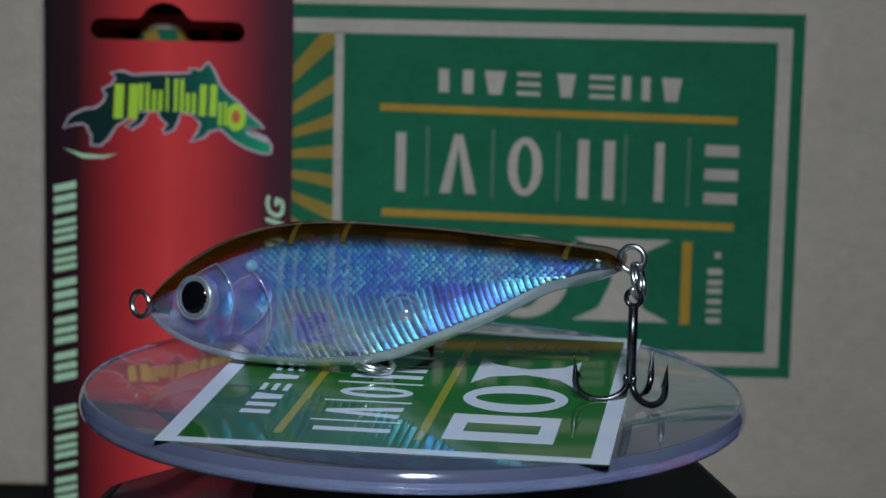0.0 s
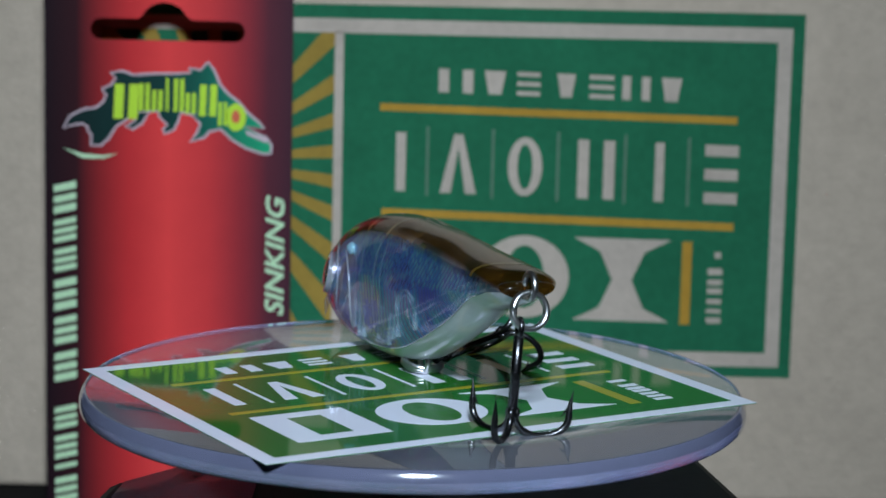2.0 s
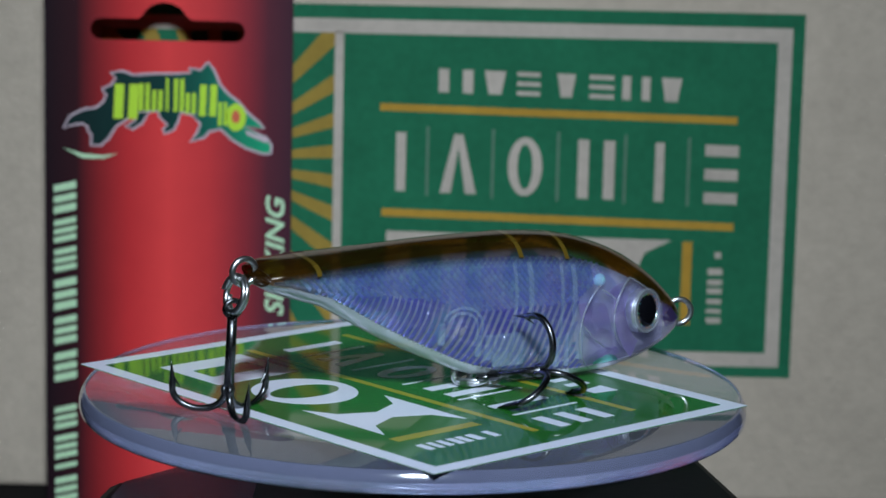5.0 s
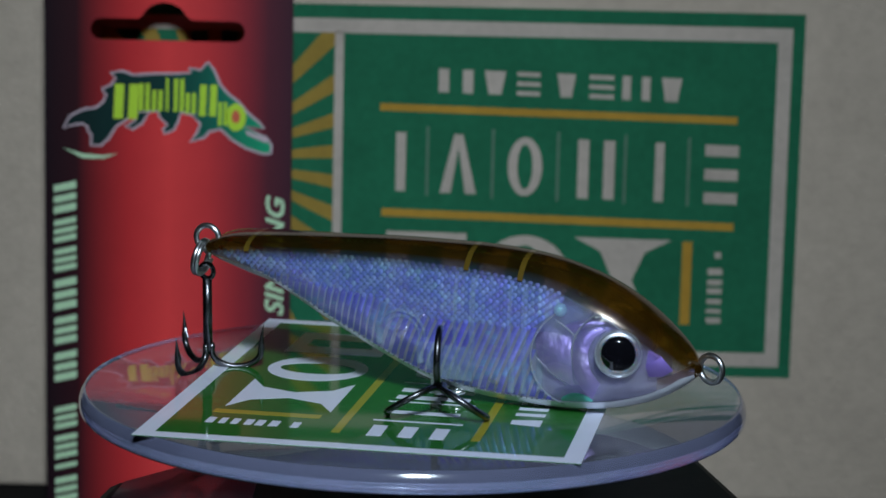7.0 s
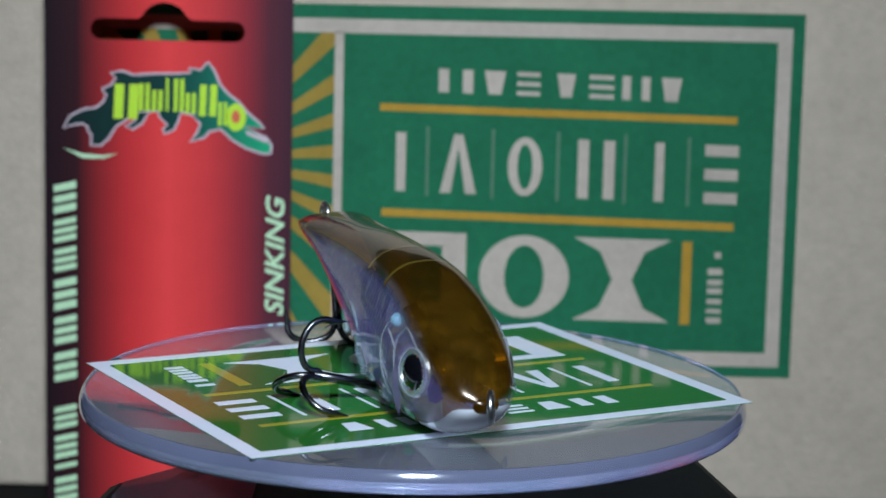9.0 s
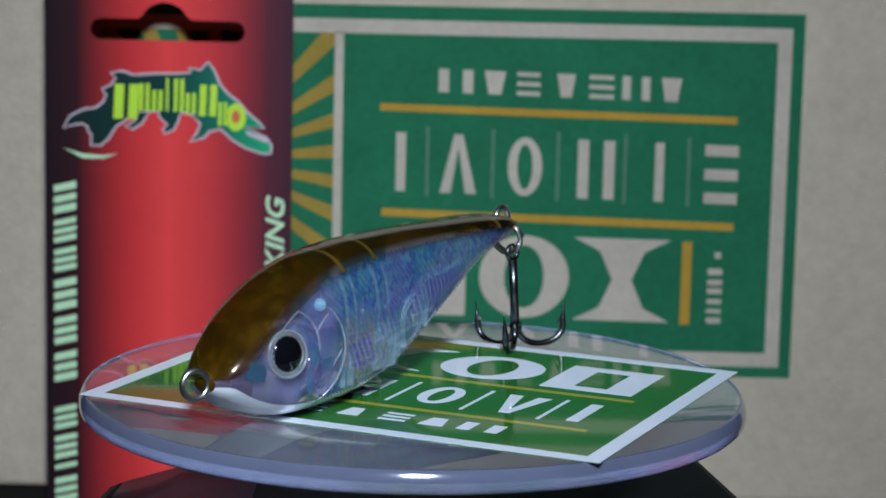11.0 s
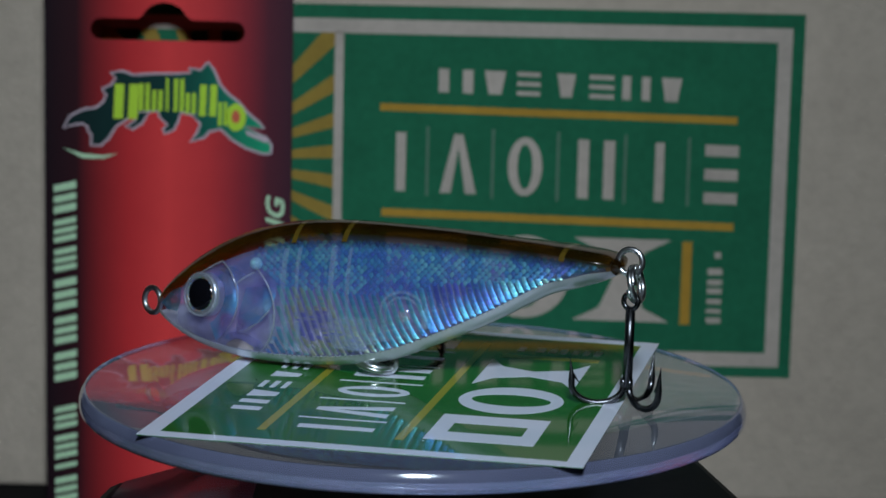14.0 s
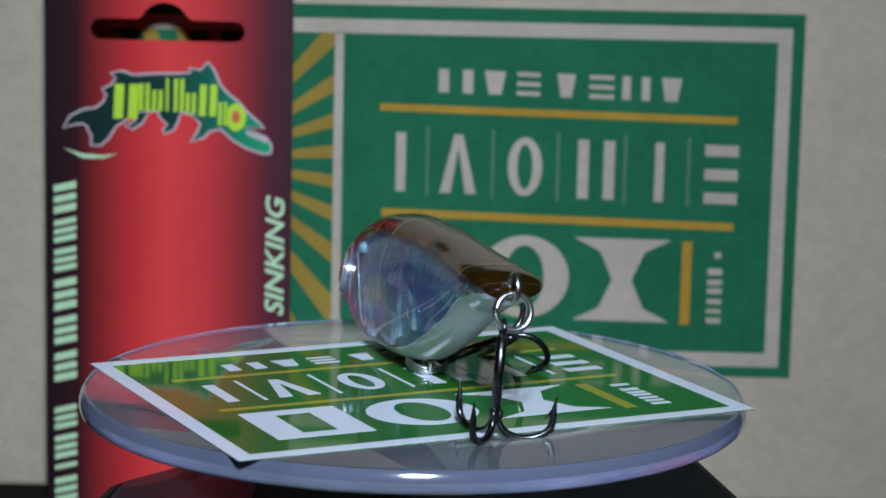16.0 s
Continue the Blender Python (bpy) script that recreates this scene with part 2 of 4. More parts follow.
ramp_on(SPARK, [(0.0, (0.25, 0.30, 0.95)), (0.25, (0.15, 0.75, 0.95)), (0.5, (0.35, 0.85, 0.35)), (0.75, (0.95, 0.70, 0.20)), (1.0, (0.92, 0.30, 0.30))])
# Glints of cheek and jaw foil, painted as one colour for each side.
CHEEK_GLINT = {1: mat("cyan_cheek_glint", (0.10, 0.62, 0.95), 0.36, 0.92, vary=0.2, scale=600, coat=0.5),
              -1: mat("violet_cheek_glint", (0.40, 0.26, 0.97), 0.36, 0.92, vary=0.2, scale=600, coat=0.5)}
JAW_GLINT = {1: mat("peach_jaw_glint", (0.90, 0.74, 0.62), 0.34, 0.9, vary=0.2, scale=600, coat=1.0),
            -1: mat("green_jaw_glint", (0.10, 0.85, 0.62), 0.34, 0.92, vary=0.2, scale=600, coat=1.0)}
for patch in (*CHEEK_GLINT.values(), *JAW_GLINT.values()):
    see_through(patch, 0.40, (0.93, 0.93, 0.98))
EDGE = mat("clear_plastic_edge", (0.75, 0.78, 0.86), 0.10, 0.5, vary=0.1, scale=700, coat=1.0)
see_through(EDGE, 0.62, (0.92, 0.93, 0.97))
EYE_BLACK = mat("glossy_black_pupil", (0.004, 0.004, 0.006), 0.08, coat=1.0)

# ---- mesh helpers ----


def mesh(bm, name, material, smooth=False):
    me = bpy.data.meshes.new(name)
    bmesh.ops.recalc_face_normals(bm, faces=bm.faces)
    bm.to_mesh(me)
    bm.free()
    me.materials.append(material)
    if smooth:
        me.shade_smooth()
    return me


def part(name, bm, material, parent=None, label="", smooth=False):
    ob = new(name, mesh(bm, name, material, smooth))
    ob.parent = parent
    return tagged(ob, label)


def thing(name, label, category, group="", kind=""):
    return tagged(new(name), label, category, group, kind)


def box_bm(x0, x1, y0, y1, z0, z1, bevel=0.0):
    bm = bmesh.new()
    bmesh.ops.create_cube(bm, size=1)
    for v in bm.verts:
        v.co = Vector(((x0 + x1) / 2 + v.co.x * (x1 - x0), (y0 + y1) / 2 + v.co.y * (y1 - y0), (z0 + z1) / 2 + v.co.z * (z1 - z0)))
    if bevel:
        bmesh.ops.bevel(bm, geom=bm.edges[:], offset=bevel, segments=2, affect="EDGES", profile=0.5)
    return bm


def prism(points, depth, flat="xz", base=0.0, bm=None):
    """A flat outline given depth. flat xz: it faces -y, from y=base to base-depth; flat xy: from z=base up to base+depth."""
    bm = bm or bmesh.new()
    if flat == "xz":
        vs = [bm.verts.new((x, base - depth, z)) for x, z in points]
        off = Vector((0, depth, 0))
    else:
        vs = [bm.verts.new((x, y, base + depth)) for x, y in points]
        off = Vector((0, 0, -depth))
    low = [bm.verts.new(v.co + off) for v in vs]
    bm.faces.new(vs)
    bm.faces.new(low[::-1])
    n = len(vs)
    for i in range(n):
        bm.faces.new((vs[i], low[i], low[(i + 1) % n], vs[(i + 1) % n]))
    return bm


def rect(x0, x1, z0, z1):
    return [(x0, z0), (x1, z0), (x1, z1), (x0, z1)]


def oval(cx, cz, rx, rz, n=28):
    return [(cx + rx * math.cos(2 * math.pi * i / n), cz + rz * math.sin(2 * math.pi * i / n)) for i in range(n)]


def frame_bm(x0, x1, z0, z1, w, depth, flat="xz", base=0.0):
    """A mitred flat frame out of four bars."""
    bm = bmesh.new()
    o, i = rect(x0, x1, z0, z1), rect(x0 + w, x1 - w, z0 + w, z1 - w)
    for k in range(4):
        prism([o[k], o[(k + 1) % 4], i[(k + 1) % 4], i[k]], depth, flat, base, bm)
    return bm


def tube(points, r, n=10, taper=None, closed=False, bm=None):
    """A round wire along a line of points; taper gives the radius factor along it."""
    bm = bm or bmesh.new()
    pts = [Vector(p) for p in points]
    m = len(pts)
    rings, side = [], None
    for i, p in enumerate(pts):
        a, b = (pts[i - 1], pts[(i + 1) % m]) if closed else (pts[max(i - 1, 0)], pts[min(i + 1, m - 1)])
        d = (b - a).normalized()
        if side is None:
            side = d.orthogonal().normalized()
        side = (side - d * side.dot(d)).normalized()
        up = d.cross(side)
        k = r * (taper(i / (m - 1)) if taper else 1)
        rings.append([bm.verts.new(p + k * (math.cos(2 * math.pi * j / n) * side + math.sin(2 * math.pi * j / n) * up)) for j in range(n)])
    for i in range(m if closed else m - 1):
        a, b = rings[i], rings[(i + 1) % m]
        # keep the joint of a closed ring untwisted
        s = min(range(n), key=lambda q: (a[0].co - b[q].co).length) if closed and i == m - 1 else 0
        for j in range(n):
            bm.faces.new((a[j], a[(j + 1) % n], b[(j + 1 + s) % n], b[(j + s) % n]))
    if not closed:
        bm.faces.new(rings[0][::-1])
        bm.faces.new(rings[-1])
    return bm


def ring_points(c, r, a, b, n=28, turns=1.0, rise=None):
    """Points of a ring round c in the plane of a and b; with turns and rise, a coil."""
    c, a, b = Vector(c), Vector(a).normalized(), Vector(b).normalized()
    out = []
    k = int(n * turns)
    for i in range(k):
        w = 2 * math.pi * i / n
        out.append(c + r * (math.cos(w) * a + math.sin(w) * b) + (Vector(rise) * (i / k - 0.5) if rise else Vector()))
    return out


# ---- dim room ----
ROOM = 1.2
TABLE_Z = -0.0532
LOW = -0.80


def slab(name, *b):
    return tagged(new(name, mesh(box_bm(*b), name, WALL)), "plain grey painted wall of a dim room", "wall", kind="structure")


slab("wall_north", -ROOM, ROOM, 0.9, 1.0, LOW, 1.6)
slab("wall_south", -ROOM, ROOM, -1.6, -1.5, LOW, 1.6)
slab("wall_west", -ROOM - 0.1, -ROOM, -1.6, 1.0, LOW, 1.6)
slab("wall_east", ROOM, ROOM + 0.1, -1.6, 1.0, LOW, 1.6)
tagged(slab("ceiling", -ROOM, ROOM, -1.5, 0.9, 1.6, 1.7), "plain grey ceiling of a dim room", "ceiling")
tagged(slab("floor", -ROOM, ROOM, -1.5, 0.9, LOW - 0.1, LOW), "plain grey floor of a dim room", "floor")

table = thing("table", "black matt table carrying the box and turntable", "table")
part("tabletop", box_bm(-0.5, 0.5, -0.6, 0.5, TABLE_Z - 0.025, TABLE_Z, 0.003), TABLE, table)
for x in (-0.46, 0.46):
    for y in (-0.56, 0.46):
        part("leg", box_bm(x - 0.022, x + 0.022, y - 0.022, y + 0.022, LOW, TABLE_Z - 0.025, 0.002), TABLE, table)

# ---- cardboard box with its print ----
BOX_Y = 0.132
carton = thing("cardboard_box", "kraft cardboard box with green and ochre printed panel", "box")
part("carton_body", box_bm(-0.112, 0.128, BOX_Y, BOX_Y + 0.10, TABLE_Z, 0.076, 0.0012), CARD, carton)
flap = part("flap", box_bm(-0.111, 0.127, BOX_Y + 0.001, BOX_Y + 0.099, 0.0762, 0.0777, 0.0006), CARD, carton)
INK = 0.00004


def ink(name, pts_list, material, layer, parent, y, label=""):
    bm = bmesh.new()
    for pts in pts_list:
        prism([(x * MM, z * MM) for x, z in pts], INK, "xz", y - INK * layer - 0.00002 * layer, bm)
    return part(name, bm, material, parent, label)


PL, PR, PT, PB = -67.5, 71.7, 42.8, -28.0
ink("print_panel", [rect(PL, PR, PB, PT)], INK_GREEN, 0, carton, BOX_Y, "flat green printed panel")
part("pale_border", frame_bm((PL + 2.5) * MM, 69.4 * MM, -25.9 * MM, 40.1 * MM, 2.75 * MM, INK, "xz", BOX_Y - 0.00006), INK_KRAFT, carton, "unprinted kraft border line")
ink("pale_divider", [rect(-17.7, -16.0, -23.2, 37.6)], INK_KRAFT, 1, carton, BOX_Y)
# sun panel: ochre rays out of one centre, cut by the panel's edges
SX0, SX1, SZ0, SZ1 = -62.3, -17.7, -23.2, 37.4
CX, CZ = -41.5, 12.6
for k in range(26):
    a0 = 2 * math.pi * (k + 0.12) / 26
    a1 = a0 + 2 * math.pi * 0.44 / 26
    bm = bmesh.new()
    face = [(CX + 9 * math.cos(a0), CZ + 9 * math.sin(a0)), (CX + 80 * math.cos(a0), CZ + 80 * math.sin(a0)),
            (CX + 80 * math.cos(a1), CZ + 80 * math.sin(a1)), (CX + 9 * math.cos(a1), CZ + 9 * math.sin(a1))]
    prism([(x * MM, z * MM) for x, z in face], INK, "xz", BOX_Y - 0.00006, bm)
    for co, no in (((SX0, 0, 0), (-1, 0, 0)), ((SX1, 0, 0), (1, 0, 0)), ((0, 0, SZ0), (0, 0, -1)), ((0, 0, SZ1), (0, 0, 1))):
        bmesh.ops.bisect_plane(bm, geom=bm.verts[:] + bm.edges[:] + bm.faces[:], plane_co=Vector(co) * MM, plane_no=no, clear_outer=True)
    if len(bm.faces):
        part("sun_ray", bm, INK_RAY, carton)
    else:
        bm.free()
ink("rule", [[(-8.9, 22.7), (59.5, 21.5), (59.5, 22.9), (-8.9, 24.1)]], INK_YELLOW, 1, carton, BOX_Y)
ink("rule", [[(-8.3, 2.3), (59.6, 0.8), (59.6, 2.3), (-8.3, 3.8)]], INK_YELLOW, 1, carton, BOX_Y)
ink("rule", [rect(49.9, 51.8, -17.8, -1.5)], INK_YELLOW, 1, carton, BOX_Y)


def sheared(pts, k=-0.019):
    """The print runs very slightly downhill."""
    return [(x, z + k * x) for x, z in pts]


def ring_bm(x0, x1, z0, z1, k, lift, flat, base):
    """A closed flat band with an oval hole, as one piece."""
    bm = bmesh.new()
    cx, cz, w, h, n = (x0 + x1) / 2, (z0 + z1) / 2, (x1 - x0) / 2, (z1 - z0) / 2, 36
    loops = []
    for d in (0.0, lift):
        for rx, rz in ((w, h), (w * (1 - 2 * k), h * 0.76)):
            loops.append([bm.verts.new((x * MM, base - d, z * MM) if flat == "xz" else (x * MM, z * MM, base + d)) for x, z in oval(cx, cz, rx, rz, n)])
    for a, b in ((0, 1), (1, 3), (3, 2), (2, 0)):
        for i in range(n):
            j = (i + 1) % n
            bm.faces.new((loops[a][i], loops[a][j], loops[b][j], loops[b][i]))
    return bm


def block(x0, x1, z0, z1, kind, k=0.30):
    """Plain stand-in shapes for the maker's mark; k is the share of the width that is inked."""
    w, h, m = x1 - x0, z1 - z0, (x0 + x1) / 2
    if kind == "pole":
        return [rect(m - 0.5 * k * w, m + 0.5 * k * w, z0, z1)]
    if kind == "wedge":
        return [[(x0, z0), (x0 + k * w, z0), (m, z0 + 0.78 * h), (m, z1), (m - 0.12 * w, z1)],
                [(x1 - k * w, z0), (x1, z0), (m + 0.12 * w, z1), (m, z1), (m, z0 + 0.78 * h)]]
    if kind == "drop":
        return [[(m - 0.20 * w, z0), (m + 0.20 * w, z0), (m + 0.34 * w, z1), (m - 0.34 * w, z1)]]
    if kind == "bow":
        a = 0.16 * h
        return [[(x0, z0), (x1, z0), (x1 - 0.27 * w, z0 + a), (m + 0.10 * w, z0 + 0.5 * h), (m - 0.10 * w, z0 + 0.5 * h), (x0 + 0.27 * w, z0 + a)],
                [(m - 0.10 * w, z0 + 0.5 * h), (m + 0.10 * w, z0 + 0.5 * h), (x1 - 0.27 * w, z1 - a), (x1, z1), (x0, z1), (x0 + 0.27 * w, z1 - a)]]
    if kind == "steps":
        return [rect(x0, x1, z0 + h * q, z0 + h * (q + 0.19)) for q in (0.0, 0.40, 0.81)]
    if kind == "pair":
        return [rect(x0, x0 + k * w, z0, z1), rect(x1 - k * w, x1, z0, z1)]
    if kind == "frame":
        b, d = k * w, 0.16 * h
        return [rect(x0, x0 + b, z0, z1), rect(x1 - b, x1, z0, z1), rect(x0 + b, x1 - b, z0, z0 + d), rect(x0 + b, x1 - b, z1 - d, z1)]
    return []


ROW1 = [(2.2, 8.8, "pair"), (10.0, 16.0, "drop"), (17.2, 21.6, "steps"), (24.0, 29.2, "drop"), (31.0, 35.7, "steps"), (37.3, 42.6, "pair"), (43.8, 49.6, "drop")]
ROW2 = [(-7.9, -1.6, "pole"), (2.8, 9.8, "wedge"), (15.8, 22.4, "oval"), (29.2, 36.3, "pair"), (42.0, 47.8, "pole"), (53.6, 60.0, "steps")]
ROW3 = [(-7.3, 8.2, "frame"), (10.8, 28.2, "oval"), (29.0, 47.8, "bow")]
for name, row, z0, z1, k in (("small_mark", ROW1, 26.5, 31.0, -0.019), ("tall_mark", ROW2, 7.1, 18.5, -0.019), ("large_mark", ROW3, -16.9, -0.7, -0.012)):
    for x0, x1, kd in row:
        for piece in block(x0, x1, z0, z1, kd):
            ink(name, [sheared(piece, k)], INK_KRAFT, 1, carton, BOX_Y)
        if kd == "oval":
            dz = k * (x0 + x1) / 2
            part(name, ring_bm(x0, x1, z0 + dz, z1 + dz, 0.28, INK, "xz", BOX_Y - 0.00006), INK_KRAFT, carton)
for x in (0.35, 12.9, 25.4, 38.3, 50.5):
    ink("thin_divider", [sheared(rect(x - 0.25, x + 0.25, 6.4, 19.8))], INK_FAINT, 1, carton, BOX_Y)
for a, b, xs in ((-17.4, -16.3, 0), (-15.4, -14.6, 0), (-13.6, -12.6, 0), (-11.6, -10.5, 0), (-9.9, -8.8, 0), (-7.9, -6.6, 0), (-4.6, -3.4, 1.2)):
    ink("side_mark", [rect(55.0 + xs, 57.8 - 0.3 * xs, a, b)], INK_KRAFT, 1, carton, BOX_Y)

# ---- red hanging card ----
CARD_Y = 0.1205
card = thing("lure_card", "red and black glossy hang card standing before the box", "packaging card")
card.location = (-0.0481, CARD_Y, 0.0)


def rounded_slot():
    """The euro slot: a long bar with a bump in its middle (mm from the card's middle)."""
    out = [(-12.6, 36.2), (12.2, 36.2)]
    out += [(12.2 + 1.95 * math.sin(a), 38.1 - 1.95 * math.cos(a)) for a in [math.pi * i / 8 for i in range(1, 8)]]
    out += [(12.2, 40.0), (4.2, 40.1)]
    out += [(-0.8 + 4.3 * math.cos(a), 39.6 + 3.7 * math.sin(a)) for a in [math.pi * (0.12 + 0.76 * i / 9) for i in range(10)]]
    out += [(-5.6, 40.2), (-12.6, 40.2)]
    out += [(-12.6 - 1.95 * math.sin(a), 38.2 + 1.95 * math.cos(a)) for a in [math.pi * i / 8 for i in range(1, 8)]]
    return out


def card_bm():
    w, top, r = 23.1, 50.0, 3.0
    bm = bmesh.new()
    outer = [(-w, TABLE_Z / MM), (w, TABLE_Z / MM)]
    outer += [(w - r + r * math.cos(a), top - r + r * math.sin(a)) for a in [math.pi / 2 * i / 6 for i in range(7)]]
    outer += [(-w + r + r * math.cos(a), top - r + r * math.sin(a)) for a in [math.pi / 2 * (1 + i / 6) for i in range(7)]]
    edges = []
    for loop in (outer, rounded_slot()):
        vs = [bm.verts.new((x * MM, 0, z * MM)) for x, z in loop]
        edges += [bm.edges.new((vs[i], vs[(i + 1) % len(vs)])) for i in range(len(vs))]
    bmesh.ops.triangle_fill(bm, use_beauty=True, use_dissolve=False, edges=edges)
    slot = rounded_slot()
    bad = []
    for f in bm.faces:
        c = f.calc_center_median() / MM
        inside = False
        for i in range(len(slot)):
            (x1, z1), (x2, z2) = slot[i], slot[i - 1]
            if (z1 > c.z) != (z2 > c.z) and c.x < (x2 - x1) * (c.z - z1) / (z2 - z1) + x1:
                inside = not inside
        if inside:
            bad.append(f)
    bmesh.ops.delete(bm, geom=bad, context="FACES")
    res = bmesh.ops.extrude_face_region(bm, geom=bm.faces[:])
    for v in res["geom"]:
        if isinstance(v, bmesh.types.BMVert):
            v.co.y += 0.0006
    return bm


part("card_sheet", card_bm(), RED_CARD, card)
# plain fish emblem, in metres from the card's middle
BODY = [(-19.5, 19.6), (-18.3, 21.6), (-15.8, 22.9), (-13.5, 23.2), (-12.0, 24.4), (-11.4, 25.9), (-12.2, 26.9), (-10.6, 27.6), (-9.6, 29.0), (-10.6, 30.0), (-8.6, 30.2),
        (-6.5, 29.5), (-3.0, 29.8), (1.0, 29.9), (4.2, 30.2), (4.0, 31.1), (6.0, 30.7), (7.3, 32.2), (8.4, 30.7), (9.4, 28.2), (11.0, 26.4), (12.9, 25.0), (14.7, 22.9), (17.0, 21.0),
        (17.7, 20.3), (14.2, 20.5), (18.2, 18.3), (19.1, 17.0), (19.0, 15.7), (17.8, 15.6), (14.7, 16.6), (11.9, 18.2), (9.9, 20.1), (7.9, 19.7)]
FINS = [[(8.1, 20.2), (6.5, 18.4), (4.2, 17.5), (5.5, 18.9), (6.2, 20.9), (4.5, 22.4), (8.0, 22.4)],
        [(2.3, 23.3), (1.5, 21.0), (0.8, 19.7), (-0.6, 19.0), (-0.8, 19.6), (0.0, 20.6), (-1.4, 22.0), (-2.0, 23.4)],
        [(-3.8, 22.8), (-5.0, 20.9), (-6.7, 19.7), (-7.8, 20.1), (-6.0, 21.1), (-6.1, 22.6)]]
TAIL = [(-6.0, 22.8), (-9.9, 20.2), (-11.3, 17.9), (-12.8, 16.5), (-14.4, 16.5), (-14.2, 18.3), (-14.9, 19.3), (-14.9, 20.0), (-16.0, 20.6), (-17.6, 20.4)]
BODY = BODY[::-1][:-1] + [BODY[0]]
BODY = TAIL[::-1] + [(-3.0, 23.2), (1.5, 23.4), (5.5, 22.4)] + [(7.9, 19.7)] + BODY[1:]


def grown(pts, d):
    """The outline pushed outwards by d."""
    out = []
    n = len(pts)
    for i in range(n):
        a, b, c = Vector(pts[i - 1]), Vector(pts[i]), Vector(pts[(i + 1) % n])
        e, f = (b - a).normalized(), (c - b).normalized()
        nrm = Vector((-(e.y + f.y), e.x + f.x))
        nrm = nrm.normalized() if nrm.length > 1e-6 else Vector((-e.y, e.x))
        out.append(tuple(b + nrm * d))
    return out


ink("emblem_edge", [grown(BODY, -0.45)], FISH_EDGE, 0, card, 0.0, "silver pink outline of the emblem")
for fin in FINS:
    ink("emblem_fin_edge", [grown(fin, 0.45)], FISH_EDGE, 0.5, card, 0.0)
    ink("emblem_fin", [fin], FISH_GREEN, 1.2, card, 0.0)
ink("emblem", [BODY], FISH_GREEN, 1, card, 0.0, "dark to bright green fish shaped emblem")
EMB = [(-10.4, -5.4, 21.5, 28.0), (-5.6, -3.4, 23.0, 28.2), (-3.2, -1.0, 23.0, 27.0), (-0.8, 0.6, 23.0, 29.3), (0.9, 3.0, 23.0, 29.2), (3.1, 5.2, 22.7, 26.6), (5.6, 9.2, 22.3, 28.2), (9.2, 11.0, 20.6, 25.0)]
for x0, x1, z0, z1 in EMB:
    w = x1 - x0
    for a in ((0.02, 0.56) if w > 1.5 else (0.2,)):
        ink("emblem_bar", [[(x0 + a * w, z0), (x0 + (a + 0.36) * w, z0), (x0 + (a + 0.42) * w, z1), (x0 + (a + 0.06) * w, z1)]], LIME, 2, card, 0.0)
ink("emblem_bar", [oval(12.6, 22.2, 1.9, 2.6)], LIME, 2, card, 0.0)
ink("emblem_dot", [oval(12.6, 22.3, 0.8, 1.2)], RED_DOT, 3, card, 0.0)
ink("emblem_mouth", [[(14.3, 19.9), (18.6, 18.2), (18.3, 17.5), (14.8, 18.9)]], FISH_EDGE, 2, card, 0.0)
ink("swoosh", [[(-19.6, 15.7), (-16, 14.7), (-12, 14.5), (-9.4, 14.9), (-12, 13.9), (-16, 13.8)]], PALE_GREEN, 1, card, 0.0)
# the product's name down the side, as plain bars
NAME = [(9.6, 3.2), (2.6, -2.4), (-3.0, -8.0), (-8.6, -15.4), (-16.0, -22.0), (-22.8, -29.2), (-33.6, -38.6), (-39.2, -44.4), (-45.0, -46.6), (-47.4, -53.0)]
for k, (z1, z0) in enumerate(NAME):
    h = z1 - z0

    def leaning(a, b, x0=-21.5, x1=-17.3):
        return [(x0, z0 + a * h), (x1, z0 + a * h + 1.0), (x1, z0 + b * h + 1.0), (x0, z0 + b * h)]
    for a, b in ((0.0, 0.6),) if h < 2 else ((-0.02, 0.20), (0.30, 0.50), (0.62, 0.84)):
        ink("name_bar", [leaning(a, b)], PALE_GREEN, 0, card, 0.0)


def word(body, height, material, parent, m, name, thick=0.00004, fit=None):
    """Real writing, turned into a mesh. fit: the width that it is stretched to."""
    cu = bpy.data.curves.new(name, "FONT")
    cu.body, cu.size, cu.extrude, cu.resolution_u, cu.shear, cu.offset = body, 1.0, 0.0, 3, 0.25, 0.022
    tmp = bpy.data.objects.new(name, cu)
    scene.collection.objects.link(tmp)
    me = bpy.data.meshes.new_from_object(tmp.evaluated_get(bpy.context.evaluated_depsgraph_get()))
    bpy.data.objects.remove(tmp)
    xs, ys = [v.co.x for v in me.vertices], [v.co.y for v in me.vertices]
    kx, ky = fit / (max(xs) - min(xs)), height / (max(ys) - min(ys))
    for v in me.vertices:
        v.co = Vector(((v.co.x - min(xs)) * kx, (v.co.y - min(ys)) * ky, thick))
    me.materials.append(material)
    ob = new(name, me)
    ob.parent = parent
    ob.matrix_basis = m
    return ob


# reads upwards along the card's edge
word("SINKING", 0.0036, PALE_GREEN, card, Matrix(((0, -1, 0, 0.0219), (0, 0, -1, -0.0001), (1, 0, 0, -0.0154), (0, 0, 0, 1))), "sinking_word", fit=0.0230)

# ---- turntable ----
turntable = thing("turntable", "black turntable with a clear acrylic disc", "turntable")
TOP = [(-41, -15), (-31, -2), (-14, 15), (12, 19), (34, 17), (41.1, 7), (45.1, -14), (43.5, -44), (34, -58), (-30, -58), (-40, -46), (-43, -30)]


